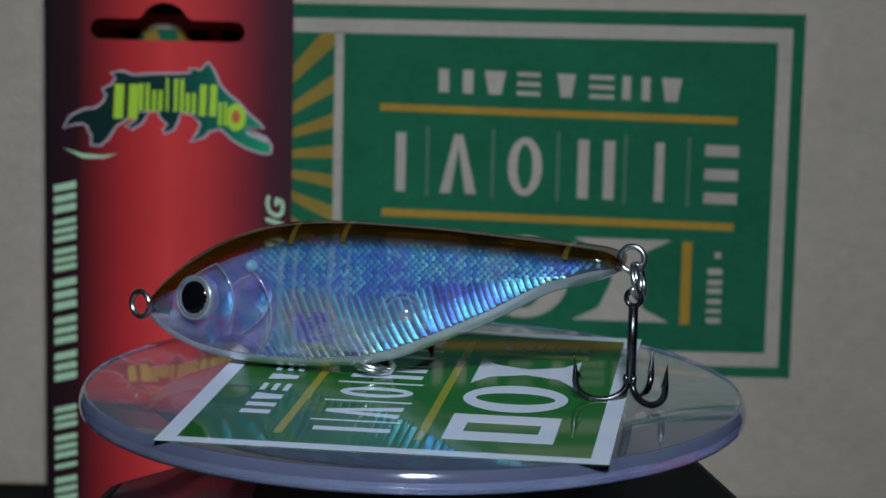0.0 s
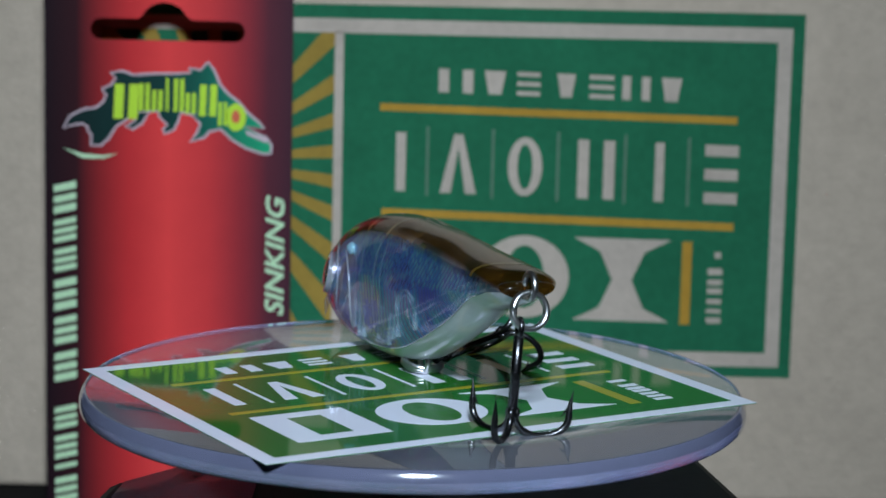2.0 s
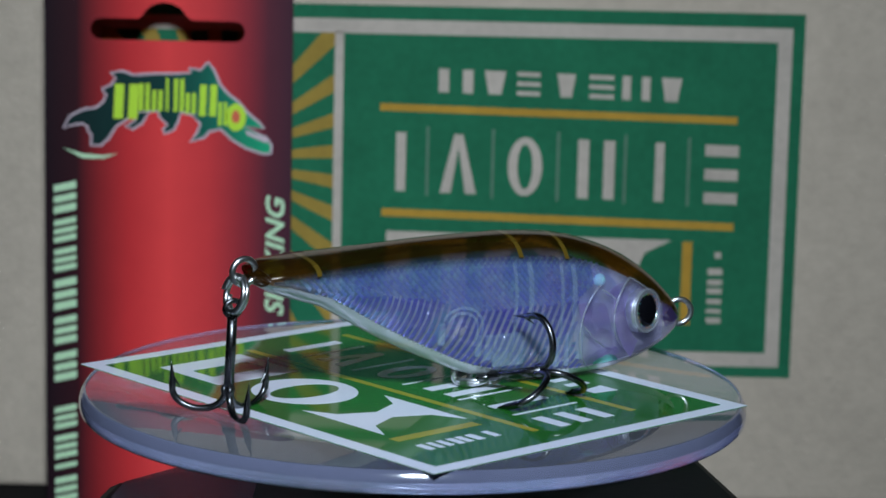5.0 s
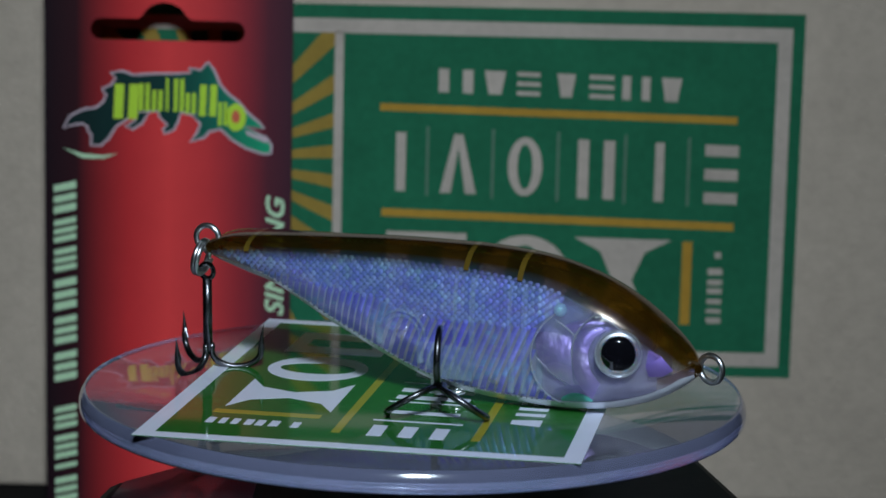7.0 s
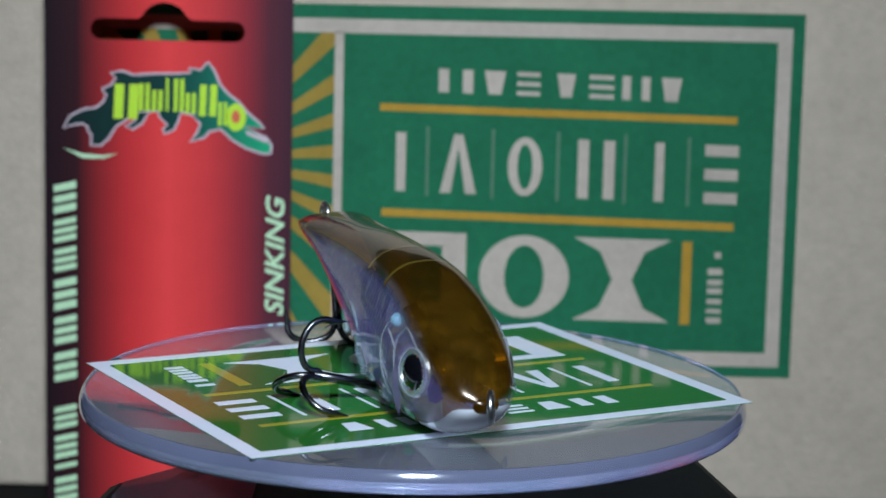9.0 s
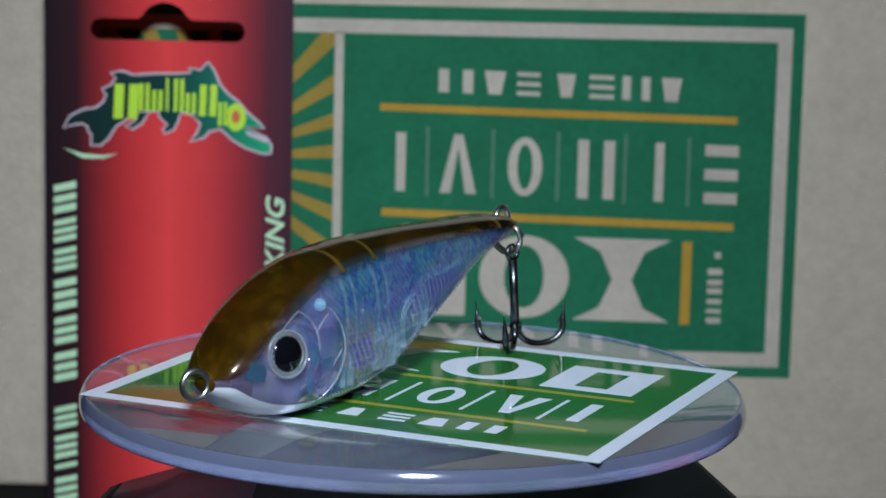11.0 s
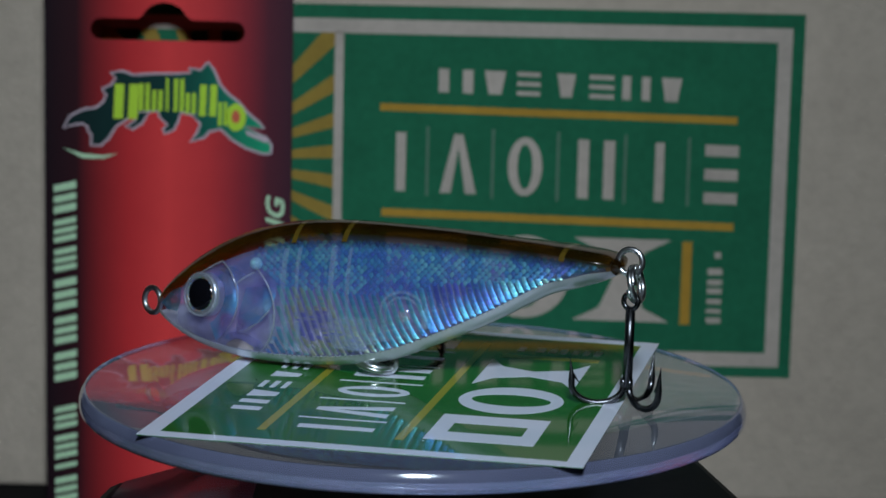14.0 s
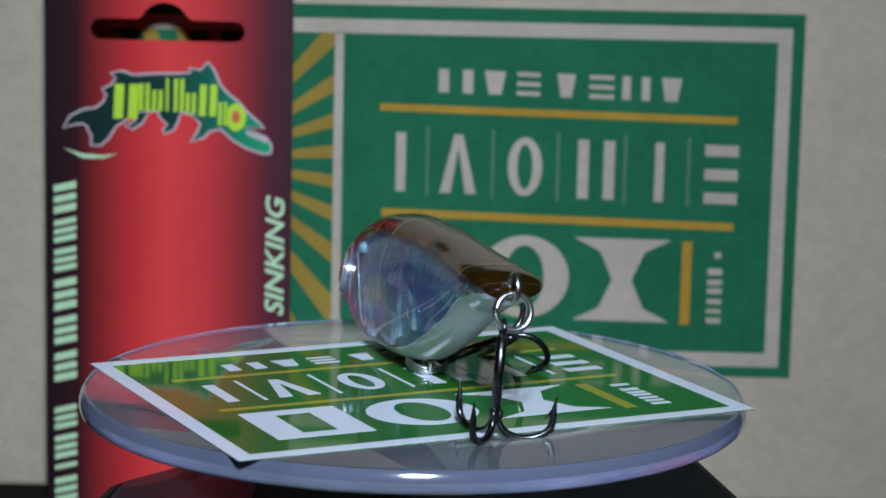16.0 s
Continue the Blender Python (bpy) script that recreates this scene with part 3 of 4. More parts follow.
def base_bm():
    bm = bmesh.new()
    rows = []
    for k, z in ((1.16, TABLE_Z + 0.001), (1.14, TABLE_Z + 0.006), (1.03, -0.0150), (1.0, -0.0118), (0.97, -0.0112)):
        rows.append([bm.verts.new(((1 + (x - 1) * k) * MM, (-20 + (y + 20) * k) * MM, z)) for x, y in TOP])
    n = len(TOP)
    for a, b in zip(rows, rows[1:]):
        for i in range(n):
            bm.faces.new((a[i], a[(i + 1) % n], b[(i + 1) % n], b[i]))
    bm.faces.new(rows[0][::-1])
    bm.faces.new(rows[-1])
    return bm


part("turntable_base", base_bm(), BLACK, turntable, "black plastic base with sloping sides")
part("solar_panel", prism([(x * MM, y * MM) for x, y in ((-39.0, -15.5), (-29.5, -3.5), (-21, 4), (-21, -44), (-37, -44), (-40.5, -30))], 0.0004, "xy", -0.0112), PANEL, turntable, "glossy black solar panel")
for x, y in ((-28, -44), (32, -44), (-28, 6), (30, 6)):
    part("rubber_foot", prism([(x * MM + px, y * MM + py) for px, py in oval(0, 0, 0.005, 0.005, 16)], 0.001, "xy", TABLE_Z), BLACK, turntable)


def lathe(profile, n=128):
    bm = bmesh.new()
    rings = []
    for r, z in profile:
        rings.append([bm.verts.new((r * math.cos(2 * math.pi * i / n), r * math.sin(2 * math.pi * i / n), z)) for i in range(n)] if r > 1e-6 else [bm.verts.new((0, 0, z))])
    for a, b in zip(rings, rings[1:]):
        for i in range(n):
            j = (i + 1) % n
            if len(a) == 1:
                bm.faces.new((a[0], b[i], b[j]))
            elif len(b) == 1:
                bm.faces.new((a[i], b[0], a[j]))
            else:
                bm.faces.new((a[i], b[i], b[j], a[j]))
    return bm


part("spindle", lathe([(0, -0.0108), (0.005, -0.0108), (0.005, -0.0040), (0, -0.0040)], 32), BLACK, turntable, smooth=False)
prof = [(r * MM, z * MM) for r, z in ((0, 0), (30, 0), (46.0, 0), (46.2, -0.03), (46.36, -0.15), (46.58, -0.55), (46.83, -1.05), (46.96, -1.45), (47.0, -2.1),
                                          (46.9, -2.7), (46.5, -3.15), (46.1, -3.36), (45.8, -3.4), (30, -3.4), (0, -3.4))]
disc = part("acrylic_disc", lathe(prof, 160), ACRYL, turntable, "clear acrylic disc with rounded bluish rim", smooth=True)
disc.visible_shadow = False
disc.data.materials.append(RIM)
for f in disc.data.polygons:
    if math.hypot(f.center.x, f.center.y) > 0.0461:
        f.material_index = 1

# ---- square sticker on the disc ----
sticker = thing("sticker", "glossy green sticker with white border on the disc", "sticker")
SW, SH, OX, OY = 76.2, 58.5, -0.4, -1.0
part("sticker_sheet", prism([((x + OX) * MM, (y + OY) * MM) for x, y in rect(-SW / 2, SW / 2, -SH / 2, SH / 2)], 0.00010, "xy", 0.00001), ST_GREEN, sticker)
part("backing", prism([((x + OX) * MM, (y + OY) * MM) for x, y in rect(-SW / 2, SW / 2, -SH / 2, SH / 2)], 0.000005, "xy", 0.000004), ST_WHITE, sticker, "white paper backing")
part("white_border", frame_bm((OX - SW / 2) * MM, (OX + SW / 2) * MM, (OY - SH / 2) * MM, (OY + SH / 2) * MM, 2.45 * MM, 0.00003, "xy", 0.00011), ST_WHITE, sticker, "white border of the sticker")


def on_sticker(name, pts_list, material):
    bm = bmesh.new()
    for pts in pts_list:
        prism([((x + OX) * MM, (y + OY) * MM) for x, y in pts], 0.00003, "xy", 0.00011, bm)
    return part(name, bm, material, sticker)


# the same mark as on the box, about its own middle
def to_st(x):
    return (x - 25.6) * 0.895


def to_sv(z):
    return (z - 6.9) * 0.90


for row, z0, z1 in ((ROW1, 26.5, 31.0), (ROW2, 7.1, 18.5), (ROW3, -16.9, -0.7)):
    for x0, x1, kd in row:
        for piece in block(to_st(x0), to_st(x1), to_sv(z0), to_sv(z1), kd, 0.32):
            on_sticker("white_mark", [piece], ST_WHITE)
        if kd == "oval":
            part("white_mark", ring_bm(to_st(x0) + OX, to_st(x1) + OX, to_sv(z0) + OY, to_sv(z1) + OY, 0.28, 0.00003, "xy", 0.00011), ST_WHITE, sticker)
for z0, z1 in ((22.4, 23.7), (1.8, 3.1)):
    on_sticker("yellow_rule", [rect(to_st(-8.9), to_st(59.5), to_sv(z0), to_sv(z1))], ST_YELLOW)
on_sticker("yellow_rule", [rect(to_st(49.8), to_st(51.9), to_sv(-17.8), to_sv(-1.5))], ST_YELLOW)
for x in (0.35, 12.9, 25.4, 38.3, 50.5):
    on_sticker("thin_divider", [rect(to_st(x - 0.3), to_st(x + 0.3), to_sv(6.4), to_sv(19.8))], ST_WHITE)
for a, b in ((-17.4, -16.2), (-15.4, -14.4), (-13.6, -12.5), (-11.6, -10.4), (-9.9, -8.7), (-7.9, -6.5), (-4.6, -3.4)):
    on_sticker("side_mark", [rect(to_st(55.0), to_st(58.2), to_sv(a), to_sv(b))], ST_WHITE)

# ---- fishing lure ----
lure = thing("fishing_lure", "translucent blue foil fishing lure with amber back", "fishing lure")
LURE = pose(0.0053, 0.00615, 0.0, 0, 0, 80.83) @ pose(0, 0.0003, 0, 3.0, 0, -0.4)
S_K = [-35.2, -33.3, -29.3, -25.4, -17.6, -9.8, -1.9, 5.9, 13.8, 19.5, 23.8, 27.6, 30.6, 33.0, 34.4, 35.0]
Z_T = [20.0, 20.7, 21.1, 21.3, 21.6, 21.9, 22.0, 21.9, 21.1, 19.6, 17.8, 15.5, 13.1, 10.8, 9.1, 8.1]
Z_B = [17.6, 16.6, 15.2, 13.9, 9.5, 5.6, 2.3, 0.85, 0.35, 0.45, 0.95, 1.9, 3.1, 4.5, 5.5, 6.1]
W_K = [4.8, 5.8, 6.2, 6.2, 6.3, 6.6, 7.0, 7.3, 7.4, 7.3, 7.0, 6.4, 5.6, 4.5, 3.2, 1.8]
B_K = [1.2, 1.7, 1.7, 1.7, 1.9, 2.1, 2.3, 2.6, 2.8, 3.1, 3.4, 3.5, 3.2, 2.5, 1.4, 0.3]


def smooth_at(s, vals):
    """Cubic through the stations."""
    i = 0
    while i < len(S_K) - 2 and s > S_K[i + 1]:
        i += 1
    x0, x1 = S_K[i], S_K[i + 1]
    h, t = x1 - x0, (s - x0) / (x1 - x0)

    def slope(j):
        a, b = max(j - 1, 0), min(j + 1, len(S_K) - 1)
        return (vals[b] - vals[a]) / (S_K[b] - S_K[a])
    m0, m1 = slope(i) * h, slope(i + 1) * h
    return (2 * t ** 3 - 3 * t ** 2 + 1) * vals[i] + (t ** 3 - 2 * t ** 2 + t) * m0 + (-2 * t ** 3 + 3 * t ** 2) * vals[i + 1] + (t ** 3 - t ** 2) * m1


def section(s, phi, grow=0.0):
    """A point of the skin: s along the lure, phi from the top (0) over the left side to the belly (pi); mm."""
    zt, zb, w = smooth_at(s, Z_T) + grow, smooth_at(s, Z_B) - grow, smooth_at(s, W_K) + grow
    c, n = math.cos(phi), math.sin(phi)
    e = 0.78
    keel = 0.10 + 0.42 * max(0.0, min(1.0, (4.0 - s) / 34.0))
    y = w * math.copysign(abs(n) ** e, n) * (1 - keel * ((1 - c) / 2) ** 1.4)
    z = (zt + zb) / 2 + (zt - zb) / 2 * math.copysign(abs(c) ** 0.85, c)
    return Vector((s, y, z))


def phi_at(s, z):
    zt, zb = smooth_at(s, Z_T), smooth_at(s, Z_B)
    c = max(-1, min(1, (z - (zt + zb) / 2) / max((zt - zb) / 2, 0.01)))
    return math.acos(math.copysign(abs(c) ** (1 / 0.85), c))


def skin(s, z, side, grow=0.0):
    return LURE @ (section(s, side * phi_at(s, z), grow) * MM)


def inner(s, z, side, grow=0.0):
    """A point of the foil insert, inside the clear wall."""
    p = section(s, side * phi_at(s, z))
    p.y = side * (min(0.90 * abs(p.y), 0.76 * smooth_at(s, W_K)) + grow)
    return LURE @ (p * MM)


def edge_back(s):
    return phi_at(s, smooth_at(s, Z_T) - smooth_at(s, B_K))


def edge_belly(s):
    return phi_at(s, smooth_at(s, Z_B) + min(1.8, 0.38 * (smooth_at(s, Z_T) - smooth_at(s, Z_B))))


def strip(lo, hi, n, s0=-35.2, s1=35.0, ns=90, grow=0.0, soft=0):
    """A sheet of the skin between two angles; soft: how many rows at each border fade out."""
    bm = bmesh.new()
    fade = bm.verts.layers.float.new("fade") if soft else None
    rows = []
    for i in range(ns + 1):
        t = i / ns
        s = s0 + (s1 - s0) * t
        a, b = lo(s), hi(s)
        rows.append([bm.verts.new(LURE @ (section(s, a + (b - a) * j / n, grow) * MM)) for j in range(n + 1)])
        if soft:
            for j, v in enumerate(rows[-1]):
                v[fade] = max(0.0, 1.0 - min(j, n - j) / soft)
    for a, b in zip(rows, rows[1:]):
        for j in range(n):
            bm.faces.new((a[j], a[j + 1], b[j + 1], b[j]))
    return bm


GILL = 15.5
def edge_fade(s):
    return phi_at(s, smooth_at(s, Z_T) - smooth_at(s, B_K) - min(0.9, 0.2 * (smooth_at(s, Z_T) - smooth_at(s, Z_B))))


part("back", strip(lambda s: -edge_fade(s), edge_fade, 26, grow=0.03, soft=5), AMBER, lure, "glossy translucent amber brown back", True)
part("belly", strip(edge_belly, lambda s: 2 * math.pi - edge_belly(s), 12), PEARL, lure, "pearly white belly", True)
for side in (1, -1):
    part("flank", strip(lambda s: side * edge_back(s), lambda s: side * edge_belly(s), 18, -35.2, GILL, 70), SHELL, lure, "clear glossy plastic flank", True).visible_shadow = False
    part("head_side", strip(lambda s: side * edge_back(s), lambda s: side * edge_belly(s), 18, GILL, 35.0, 40), HEAD, lure, "smoky clear side of the head", True)
# blunt tail end
bm = bmesh.new()
ring = [bm.verts.new(LURE @ (section(-35.2, 2 * math.pi * i / 24) * MM)) for i in range(24)]
tip = bm.verts.new(LURE @ Vector((-0.0359, 0, 0.0189)))
for i in range(24):
    bm.faces.new((ring[i], ring[(i + 1) % 24], tip))
part("tail_end", bm, AMBER, lure, "", True)
# blunt nose end
bm = bmesh.new()
ring = [bm.verts.new(LURE @ (section(35.0, 2 * math.pi * i / 24) * MM)) for i in range(24)]
ring2 = [bm.verts.new(LURE @ (Vector((35.45, 0.62 * section(35.0, 2 * math.pi * i / 24).y, 7.1 + 0.62 * (section(35.0, 2 * math.pi * i / 24).z - 7.1))) * MM)) for i in range(24)]
tip = bm.verts.new(LURE @ Vector((0.03565, 0, 0.0071)))
for i in range(24):
    bm.faces.new((ring[i], ring[(i + 1) % 24], ring2[(i + 1) % 24], ring2[i]))
    bm.faces.new((ring2[i], ring2[(i + 1) % 24], tip))
part("nose_end", bm, AMBER, lure, "", True)
# pale bands across the back
for s0 in (-28.5, 3.9, 11.6):
    part("back_band", strip(lambda s: -edge_back(s), edge_back, 16, s0 - 0.38, s0 + 0.38, 3, 0.06), GOLD, lure, "yellow band across the back", True)


def split_line(s):
    """Where the scales end and the ribs begin: level in front, then a step up towards the tail."""
    return 12.2 + 2.2 * max(0.0, min(1.0, (-4.5 - s) / 5.0)) + 0.13 * max(0.0, -s - 9.5)


def shingle(bm, rim, s, z, side, lift, tilt, turn=0.0):
    """A small foil facet whose lower edge stands proud."""
    def at(a, b, up):
        p = section(s + a, side * phi_at(s + a, z))
        y = min(0.90 * abs(p.y), 0.76 * smooth_at(s + a, W_K)) + up
        return bm.verts.new(LURE @ (Vector((s + a, side * y, z + b)) * MM))
    mid = at(0, 0, lift + 0.03)
    vs = [at(a, b, lift - tilt * b - turn * a) for a, b in rim]
    for k in range(len(vs)):
        bm.faces.new((mid, vs[k], vs[(k + 1) % len(vs)]))


GS, GZ, GR = 21.4, 8.5, 7.7


def behind_gill(s, z):
    """Past the round rear border of the gill plates."""
    return s < GS - GR or (s < 17.6 and math.hypot(s - GS, z - GZ) > GR + 0.3)


def belly_line(s):
    return smooth_at(s, Z_B) + min(1.8, 0.38 * (smooth_at(s, Z_T) - smooth_at(s, Z_B)))


for side in (1, -1):
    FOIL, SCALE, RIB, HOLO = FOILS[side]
    # foil insert behind the clear wall
    bm = bmesh.new()
    rows = []
    for i in range(71):
        s = -34.5 + 65.0 * i / 70
        zh, zl = smooth_at(s, Z_T) - smooth_at(s, B_K), belly_line(s)
        rows.append([bm.verts.new(inner(s, zh + (zl - zh) * j / 14, side)) for j in range(15)])
    for a, b in zip(rows, rows[1:]):
        for j in range(14):
            bm.faces.new((a[j], a[j + 1], b[j + 1], b[j]))
    part("foil_insert", bm, FOIL, lure, "translucent foil insert with blue and violet sheen in its colour", True)
    # embossed scales
    bm = bmesh.new()
    rnd = random.Random(5 if side > 0 else 6)
    hw, hh = 0.38, 0.40
    rim = [(-hw, 0.14), (-0.6 * hw, hh), (0.6 * hw, hh), (hw, 0.12), (0.55 * hw, -0.24), (0, -hh), (-0.55 * hw, -0.24)]
    s = -33.0
    col = 0
    while s < 22.5:
        z = smooth_at(s, Z_T) - smooth_at(s, B_K) - 0.15 - (0.50 if col % 2 else 0.0)
        while z > split_line(s) and z > belly_line(s) + 0.6:
            if behind_gill(s, z):
                shingle(bm, rim, s, z, side, 0.14, (0.28 if side > 0 else 0.33) + rnd.uniform(-0.04, 0.04), (0.05 if side > 0 else 0.10) + rnd.uniform(-0.05, 0.05))
            z -= 1.0
        s += 0.5
        col += 1
    tagged(part("scale_foil", bm, SCALE, lure, "foil scales with blue and cyan sheen in their colour" if side > 0 else "foil scales with blue violet sheen in their colour"), kind="stuff")
    # slanting embossed ribs below, each a row of short facets
    bm = bmesh.new()
    s = -32.0
    while s < GILL + 8:
        zb, zs = belly_line(s) + 0.2, min(split_line(s), smooth_at(s, Z_T) - smooth_at(s, B_K) - 0.5)
        tilt = (0.23 if side > 0 else 0.34) + rnd.uniform(-0.025, 0.025)
        lean = (0.01 if side > 0 else 0.10) + rnd.uniform(-0.05, 0.06)
        slant = 0.43 if s > -8 else 0.30
        z, row = zs, 0
        while z > zb - 4:
            c = s - slant * (zs - z)
            if behind_gill(c, z) and z > belly_line(c) + 0.15:
                k = 0.5 * slant * 0.30
                shingle(bm, [(k - 0.37, 0.17), (k + 0.37, 0.17), (0.37 - k, -0.17), (-0.37 - k, -0.17)][::-1], c, z, side, 0.13, tilt + (0.02 if row % 2 else -0.02), lean)
            z -= 0.30
            row += 1
        s += 1.22 if s > -8 else 1.0
    tagged(part("rib_foil", bm, RIB, lure, "slanting foil ribs with cyan sheen in their colour" if side > 0 else "slanting foil ribs with violet sheen in their colour"), kind="stuff")
    # bright dotted seam above the belly
    bm = bmesh.new()
    s = -28.0
    while s < 16:
        c = skin(s, smooth_at(s, Z_B) + min(1.8, 0.38 * (smooth_at(s, Z_T) - smooth_at(s, Z_B))) + 0.1, side, 0.05)
        bmesh.ops.create_icosphere(bm, subdivisions=1, radius=0.00016, matrix=Matrix.Translation(c))
        s += 0.75
    tagged(part("beaded_seam", bm, SEAM, lure, "bright beaded seam"), kind="stuff")
    # gill plates: a crescent round the eye, a rear lobe, a lower and an upper lobe, foil under a clear dome
    def on_head(ss, zz, up):
        zz = min(max(zz, smooth_at(ss, Z_B) + 0.7), smooth_at(ss, Z_T) - smooth_at(ss, B_K) + 0.1)
        return skin(ss, zz, side, up)

    def crescent(u, v):
        return 25.6 + (3.9 + 2.2 * v) * math.cos(radians(70 + 170 * u)), 9.9 + (3.9 + 2.1 * v) * math.sin(radians(70 + 170 * u))

    def rear_lobe(u, v):
        return 19.3 + 0.9 * (u - 0.5) - (2.6 + 2.6 * math.sin(math.pi * (0.2 + 0.6 * u))) * v, 12.1 - 6.6 * u + (1.9 - 0.2 * u) * v

    def lower_lobe(u, v):
        return 23.1 - 5.2 * u - 2.0 * v * u, 4.9 + 0.2 * u - (1.4 + 1.3 * u) * v + 1.6 * u * v * (1 - v)

    def upper_lobe(u, v):
        return 24.2 - 4.6 * u - 1.7 * v, 14.6 - 2.0 * u + 1.0 * v - 0.2 * u * v

    for lobe in (crescent, rear_lobe, lower_lobe, upper_lobe):
        for name, deep, dome, lift, stuff, text in (("gill_foil", -0.75, 0.30, 0.36, HOLO, "foil under the gill plate with rainbow sheen in its colour"), ("gill_plate", 0.06, 0.22, 0.0, SHELL, "clear domed gill plate")):
            bm = bmesh.new()
            na, nr = 20, 6
            rows = [[bm.verts.new(on_head(*lobe(i / na, j / nr), deep + dome * math.sin(math.pi * j / nr) * math.sin(math.pi * i / na) + lift * (lobe(0.5, 0.5)[1] - lobe(i / na, j / nr)[1]))) for j in range(nr + 1)] for i in range(na + 1)]
            for a, b in zip(rows, rows[1:]):
                for j in range(nr):
                    bm.faces.new((a[j], a[j + 1], b[j + 1], b[j]))
            part(name, bm, stuff, lure, text, True)
    # clear raised borders
    for line in ([crescent(i / 24, 1) for i in range(25)],
                 [(20.3 - 3.3 * i / 8, 11.7 + 2.4 * i / 8 + 0.25 * math.sin(math.pi * i / 8)) for i in range(9)],
                 [(18.7 - 4.4 * i / 8, 5.3 + 3.7 * i / 8 - 0.3 * math.sin(math.pi * i / 8)) for i in range(9)],
                 [(GS + GR * math.cos(radians(124 + 118 * i / 30)), GZ + GR * math.sin(radians(124 + 118 * i / 30))) for i in range(31)]):
        part("gill_border", tube([on_head(ss, zz, 0.06) for ss, zz in line], 0.00017, 8, taper=lambda u: 0.3 + 0.7 * math.sin(math.pi * u) ** 0.5), EDGE, lure, "clear raised border of the gill", True)
    # long strip under the eye, its flash of glint held in the colour
    bm = bmesh.new()
    rows = []
    for i in range(19):
        ss = 17.6 + 4.4 * i / 18
        zl = belly_line(ss) + 0.25
        hgt = 1.5 * math.sin(math.pi * (0.12 + 0.80 * i / 18))
        rows.append([bm.verts.new(skin(ss, zl + hgt * j / 4, side, 0.10 + 0.18 * math.sin(math.pi * j / 4))) for j in range(5)])
    for a, b in zip(rows, rows[1:]):
        for j in range(4):
            bm.faces.new((a[j], a[j + 1], b[j + 1], b[j]))
    part("jaw_strip", bm, JAW_GLINT[side], lure, "foil lobe along the jaw with peach glint in its colour" if side > 0 else "foil lobe along the jaw with green glint in its colour", True)
    # eye
    ctr = LURE @ (Vector((25.6, side * (abs(section(25.6, phi_at(25.6, 10.0)).y) - 0.60), 10.0)) * MM)
    out = (LURE.to_3x3() @ Vector((0.30, side, 0.12))).normalized()
    turn = Matrix.Translation(ctr) @ out.to_track_quat("Z", "Y").to_matrix().to_4x4() @ Matrix.Scale(0.90, 4)
    bm = lathe([(0.0036, -0.0012), (0.0036, 0.0002), (0.0034, 0.0006), (0.0032, 0.0008), (0.0028, 0.0009), (0.0027, 0.0007), (0, 0.0007)], 40)
    bm.transform(turn)
    eye = part("eye", bm, EYE_RING, lure, "round silver foil eye", False)
    bm = lathe([(0.00264, 0.0007), (0.0024, 0.0010), (0.0017, 0.0012), (0.0009, 0.00135), (0, 0.0014)], 32)
    bm.transform(turn)
    part("pupil", bm, EYE_BLACK, eye, "glossy black pupil", True)
    bm = bmesh.new()
    for i in range(22):
        a = 2 * math.pi * i / 22
        bmesh.ops.create_icosphere(bm, subdivisions=1, radius=0.00010, matrix=turn @ Matrix.Translation((0.00270 * math.cos(a), 0.00270 * math.sin(a), 0.00090)))
    tagged(part("eye_sparkle", bm, SPARK, eye, "dots round the pupil with rainbow sparkle in their colour"), kind="stuff")
    bm = tube([turn @ Vector((0.0034 * math.cos(a), 0.0034 * math.sin(a), 0.0007)) for a in [2 * math.pi * i / 36 for i in range(36)]], 0.00022, 8, closed=True)
    part("eye_rim", bm, EDGE, eye, "clear raised rim of the eye", True)
    # cheek patch before the eye, its bright glint put into the colour
    bm = bmesh.new()
    tri = [(29.3, 8.6), (29.6, 10.8), (31.2, 9.9), (32.9, 8.0), (31.6, 7.3), (29.8, 7.2)]
    mid = bm.verts.new(skin(30.5, 8.8, side, 0.16))
    vs = [bm.verts.new(skin(a, b, side, 0.14 + 0.10 * (a - 30.5) - 0.16 * (b - 8.8))) for a, b in tri]
    for k in range(len(vs)):
        bm.faces.new((mid, vs[k], vs[(k + 1) % len(vs)]))
    part("cheek", bm, CHEEK_GLINT[side], lure, "foil cheek before the eye with cyan glint in its colour" if side > 0 else "foil cheek before the eye with violet glint in its colour", True)


def L_in(s, z, side):
    return LURE @ (Vector((s, 0.86 * section(s, side * phi_at(s, z)).y, z)) * MM)


# inside: bulkheads and weights that show through the flank
for s0 in (12.6, 10.5, 5.2, 2.7):
    for side in (1, -1):
        wide = 0.42 if s0 in (12.6, 5.2) else 0.28
        part("bulkhead", strip(lambda s: side * (edge_back(s) + 0.06), lambda s: side * edge_belly(s), 14, s0 - wide, s0 + wide, 4, -0.35), CLEAR, lure, "clear bulkhead inside", True)
for s0, z, r in ((7.9, 5.0, 2.0), (2.3, 5.4, 2.2), (-5.4, 9.8, 1.9)):
    for side in (1, -1):
        bm = bmesh.new()
        bmesh.ops.create_uvsphere(bm, u_segments=24, v_segments=16, radius=r * MM, matrix=Matrix.Translation(LURE @ (Vector((s0, side * 3.5, z)) * MM)))
        part("weight_ball", bm, GLINT if s0 > 3 or s0 < 0 else CLEAR, lure, "bright ball inside", True)
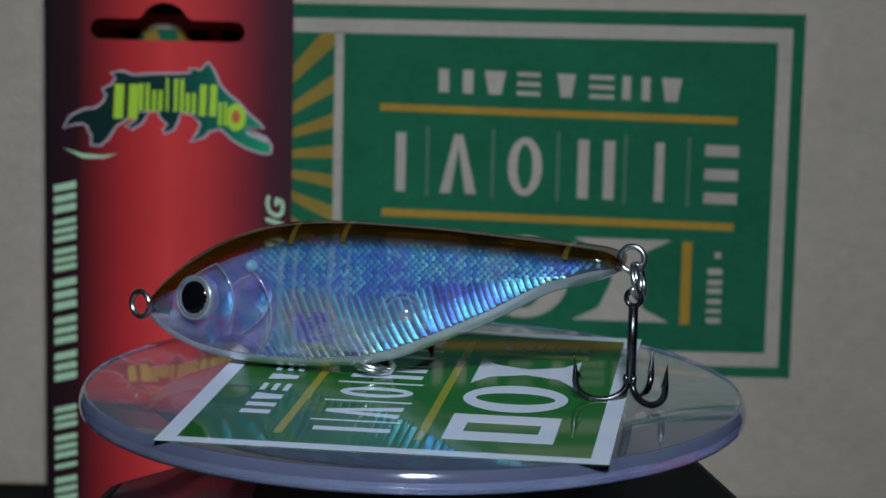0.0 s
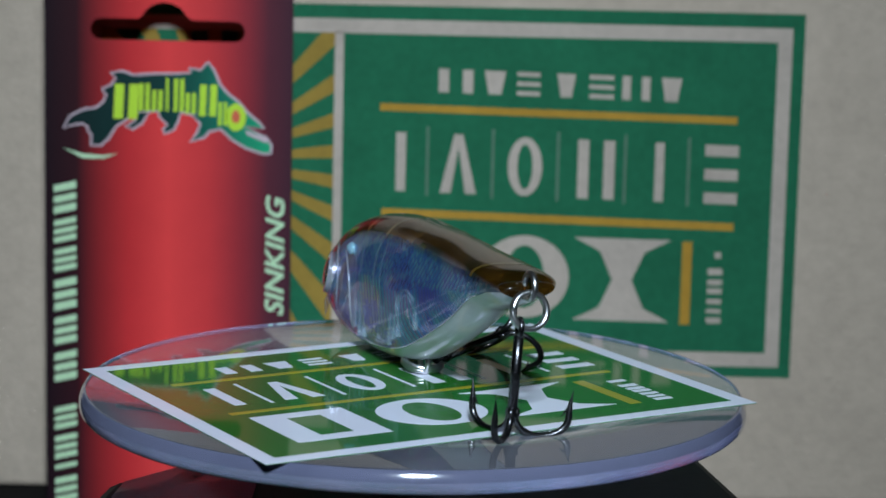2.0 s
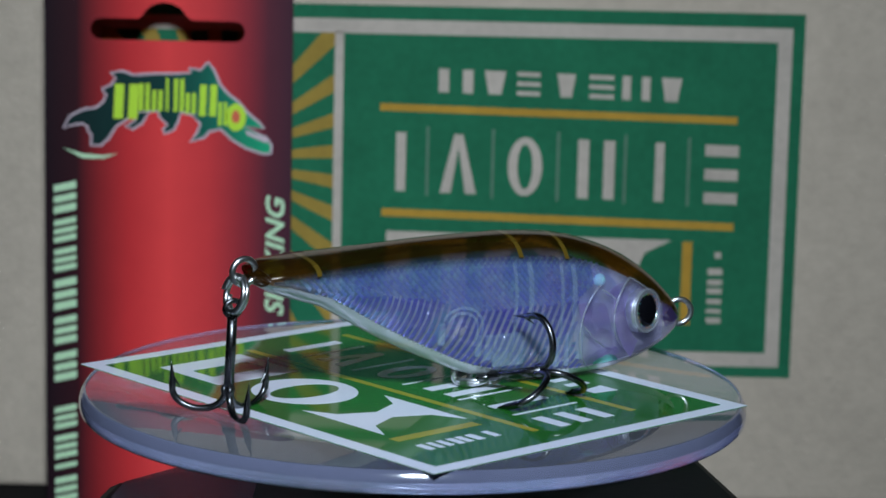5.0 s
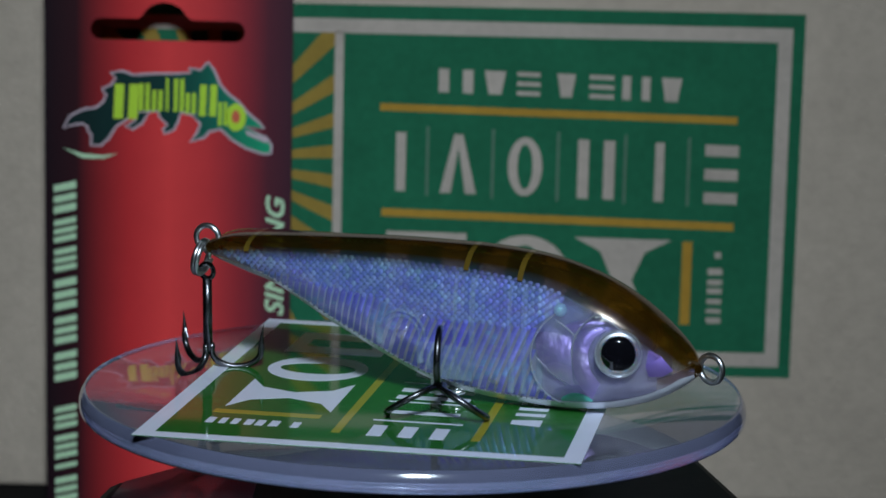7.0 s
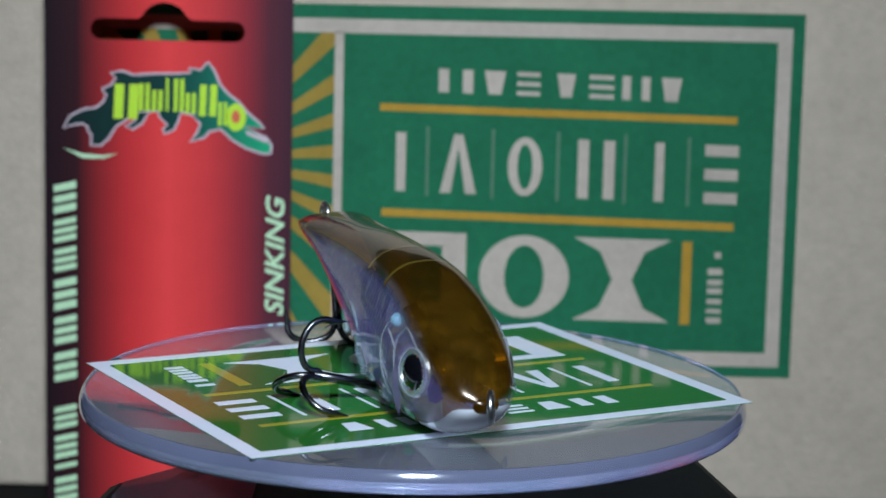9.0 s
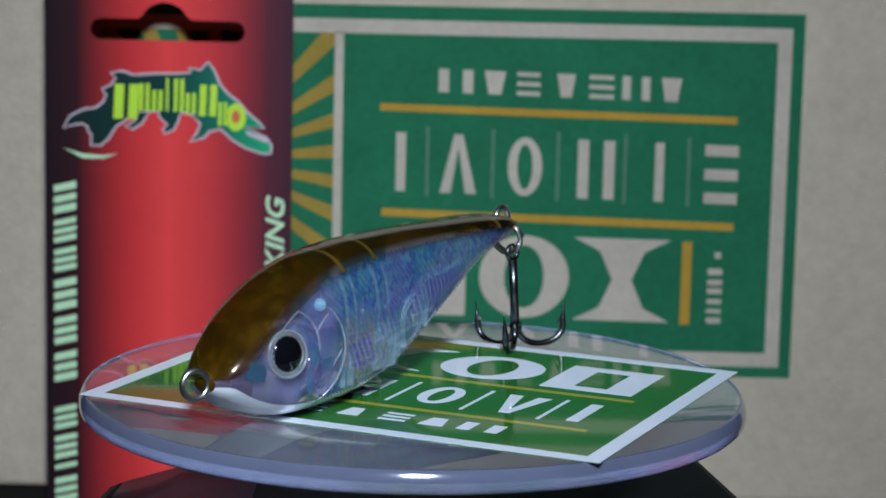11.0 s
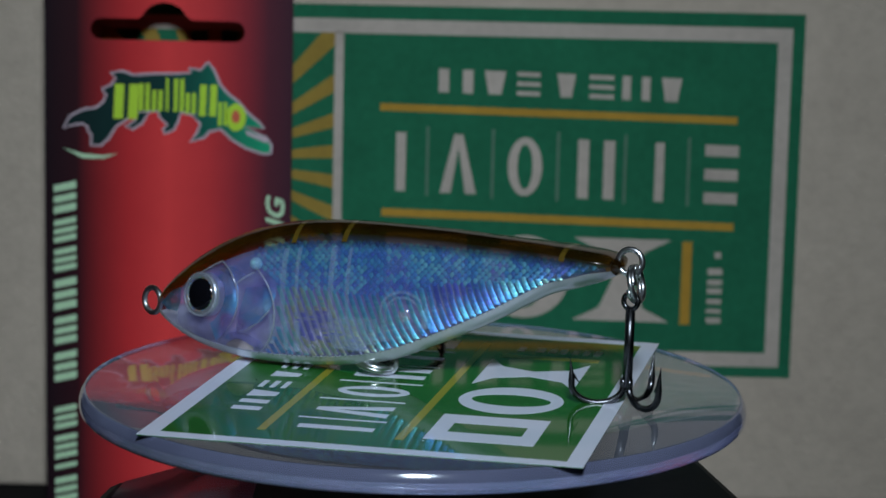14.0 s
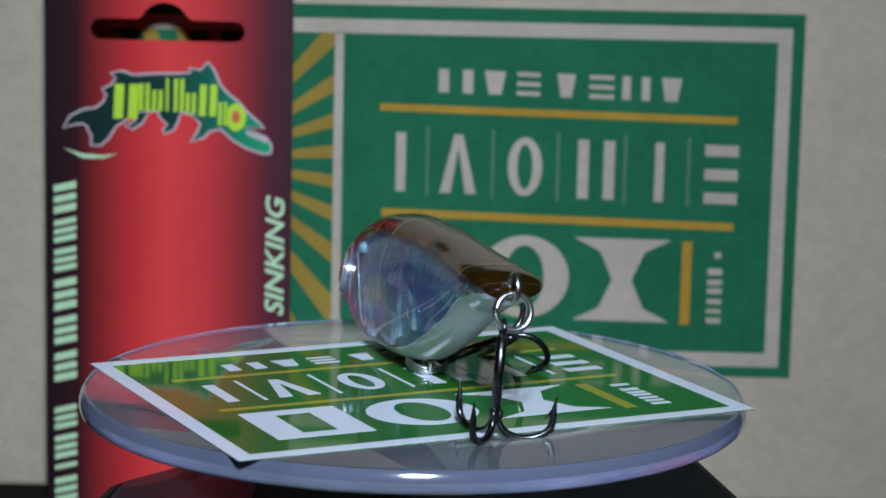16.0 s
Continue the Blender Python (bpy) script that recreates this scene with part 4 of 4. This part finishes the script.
for side in (1, -1):
    for r in (2.6, 3.4):
        pts = [L_in(-5.4 + r * math.cos(a), 9.8 + 0.95 * r * math.sin(a), side) for a in [math.pi * (-0.35 + 1.3 * i / 20) for i in range(21)]]
        part("chamber_wall", tube(pts, 0.00026, 8), CLEAR, lure, "clear curved chamber wall inside", True)
    for fs, fz, wd, ht in ((2.4, 6.4, 2.6, 2.4), (-0.9, 7.0, 0.7, 1.9), (-2.6, 7.4, 0.5, 1.6), (10.6, 5.2, 0.5, 2.2), (12.4, 5.4, 0.4, 2.4), (14.6, 6.0, 0.5, 2.2), (-8.6, 9.6, 0.5, 1.6)):
        y = 0.76 * smooth_at(fs, W_K) * side
        bm = box_bm((fs - wd) * MM, (fs + wd) * MM, (y - 0.5) * MM, (y + 0.28) * MM, (fz - ht) * MM, (fz + ht) * MM, 0.00024)
        bm.transform(LURE)
        part("clear_wall", bm, CLEAR, lure, "clear moulded wall inside", False)
    for ps in (17.4,):
        bm = bmesh.new()
        bmesh.ops.create_uvsphere(bm, u_segments=20, v_segments=12, radius=0.00095, matrix=Matrix.Translation(L_in(ps, 15.2, side)))
        part("locating_peg", bm, PEG, lure, "pale cyan round peg inside", True)


def L(s, y, z):
    return LURE @ (Vector((s, y, z)) * MM)


def D(x, y, z):
    return (LURE.to_3x3() @ Vector((x, y, z))).normalized()


# wire eyelets at nose, tail and belly
def eyelet(name, c, r, wire, a, b, stub):
    pts = ring_points(c, r, a, b, 28)
    ob = part(name, tube(pts, wire, 10, closed=True), STEEL, lure, "bright steel wire eyelet", True)
    part("eyelet_stem", tube([c + (stub - c).normalized() * r, stub], wire, 10), STEEL, ob, "", True)


U, V, W = D(1, 0, 0), D(0, 1, 0), D(0, 0, 1)
eyelet("nose_eyelet", L(36.9, 0, 7.4), 0.00185, 0.00042, D(0.92, -0.38, 0), W, L(34.0, 0, 7.2))
eyelet("tail_eyelet", L(-36.9, 0.3, 19.6), 0.00175, 0.00042, U, W, L(-34.0, 0, 19.0))
eyelet("belly_eyelet", L(-1.2, 0.3, 1.85), 0.00150, 0.00040, U, W, L(-0.4, 0, 4.5))


def split_ring(c, r, a, b):
    n = a.cross(b).normalized()
    pts = ring_points(c, r, a, b, 28, 2.0, n * 0.0009)
    part("split_ring", tube(pts, 0.00041, 8), STEEL, lure, "double wound bright split ring", True)


split_ring(L(-37.9, 0.5, 16.6), 0.0024, V, (W + 0.25 * U).normalized())
split_ring(Vector((0.0054, 0.0068, 0.00140)), 0.0028, Vector((1, 0, 0)), Vector((0, 1, 0.25)).normalized())


def treble(eye_at, along, first, length, radius, deep, rise, spread, label):
    """A treble hook: eye, shank down along `along`, three points whose first turns towards `first`."""
    along = along.normalized()
    side = (first - along * first.dot(along)).normalized()
    third = along.cross(side)
    wire = 0.00048
    bm = tube(ring_points(eye_at, 0.0011, along, third, 22), wire * 0.8, 8, closed=True)
    tube([eye_at + along * 0.0010, eye_at + along * length * 0.5, eye_at + along * length], wire * 1.45, 10, bm=bm)
    hook = part("treble_hook", bm, DARK_STEEL, lure, label, True)
    for k in range(3):
        a = radians(120 * k)
        d = math.cos(a) * side + math.sin(a) * third
        base = eye_at + along * (length - 0.0010)
        rb = radius / 2
        pts = [base + d * wire, base + d * wire * 1.3 + along * 0.0006]
        for i in range(15):
            w = math.pi * i / 14
            pts.append(base + along * (0.0010 + deep * math.sin(w)) + d * (wire + rb * (1 - math.cos(w))))
        end = pts[-1]
        for i in range(1, 7):
            pts.append(end - along * rise * i / 6 + d * spread * (i / 6) ** 2)
        point = part("hook_point", tube(pts, wire, 8, taper=lambda t: 1.0 if t < 0.78 else max(0.06, 1 - (t - 0.78) / 0.22)), DARK_STEEL, hook, "", True)
        q = end - along * rise * 0.35
        part("barb", tube([q - d * 0.0002, q - d * 0.0011 + along * 0.0012], 0.00022, 6, taper=lambda t: 1 - 0.8 * t), DARK_STEEL, hook)


def disc_dir(deg, z=0.0):
    return Vector((math.cos(radians(deg)), math.sin(radians(deg)), z))


treble(Vector((-0.0021, -0.0308, 0.0144)), Vector((-0.0009, 0.0, -0.0125)), disc_dir(-19), 0.0118, 0.0072, 0.0025, 0.0039, 0.0004, "black nickel treble hook hanging from the tail")
treble(Vector((0.0082, 0.0061, 0.0018)), Vector((0.0135, 0.0007, 0.0035)), Vector((0, 0, 1)), 0.0112, 0.0072, 0.0028, 0.0039, 0.0004, "black nickel treble hook lying under the belly")


# ---- what moves ----
def motions():
    """The disc turns evenly, and carries the sticker and the lure."""
    for ob in (disc, sticker, lure):
        walk(ob, [(0.5 * i, pose(0, 0, 0, 0, 0, 82.80 - 26.0335 * 0.5 * i)) for i in range(33)])


motions()
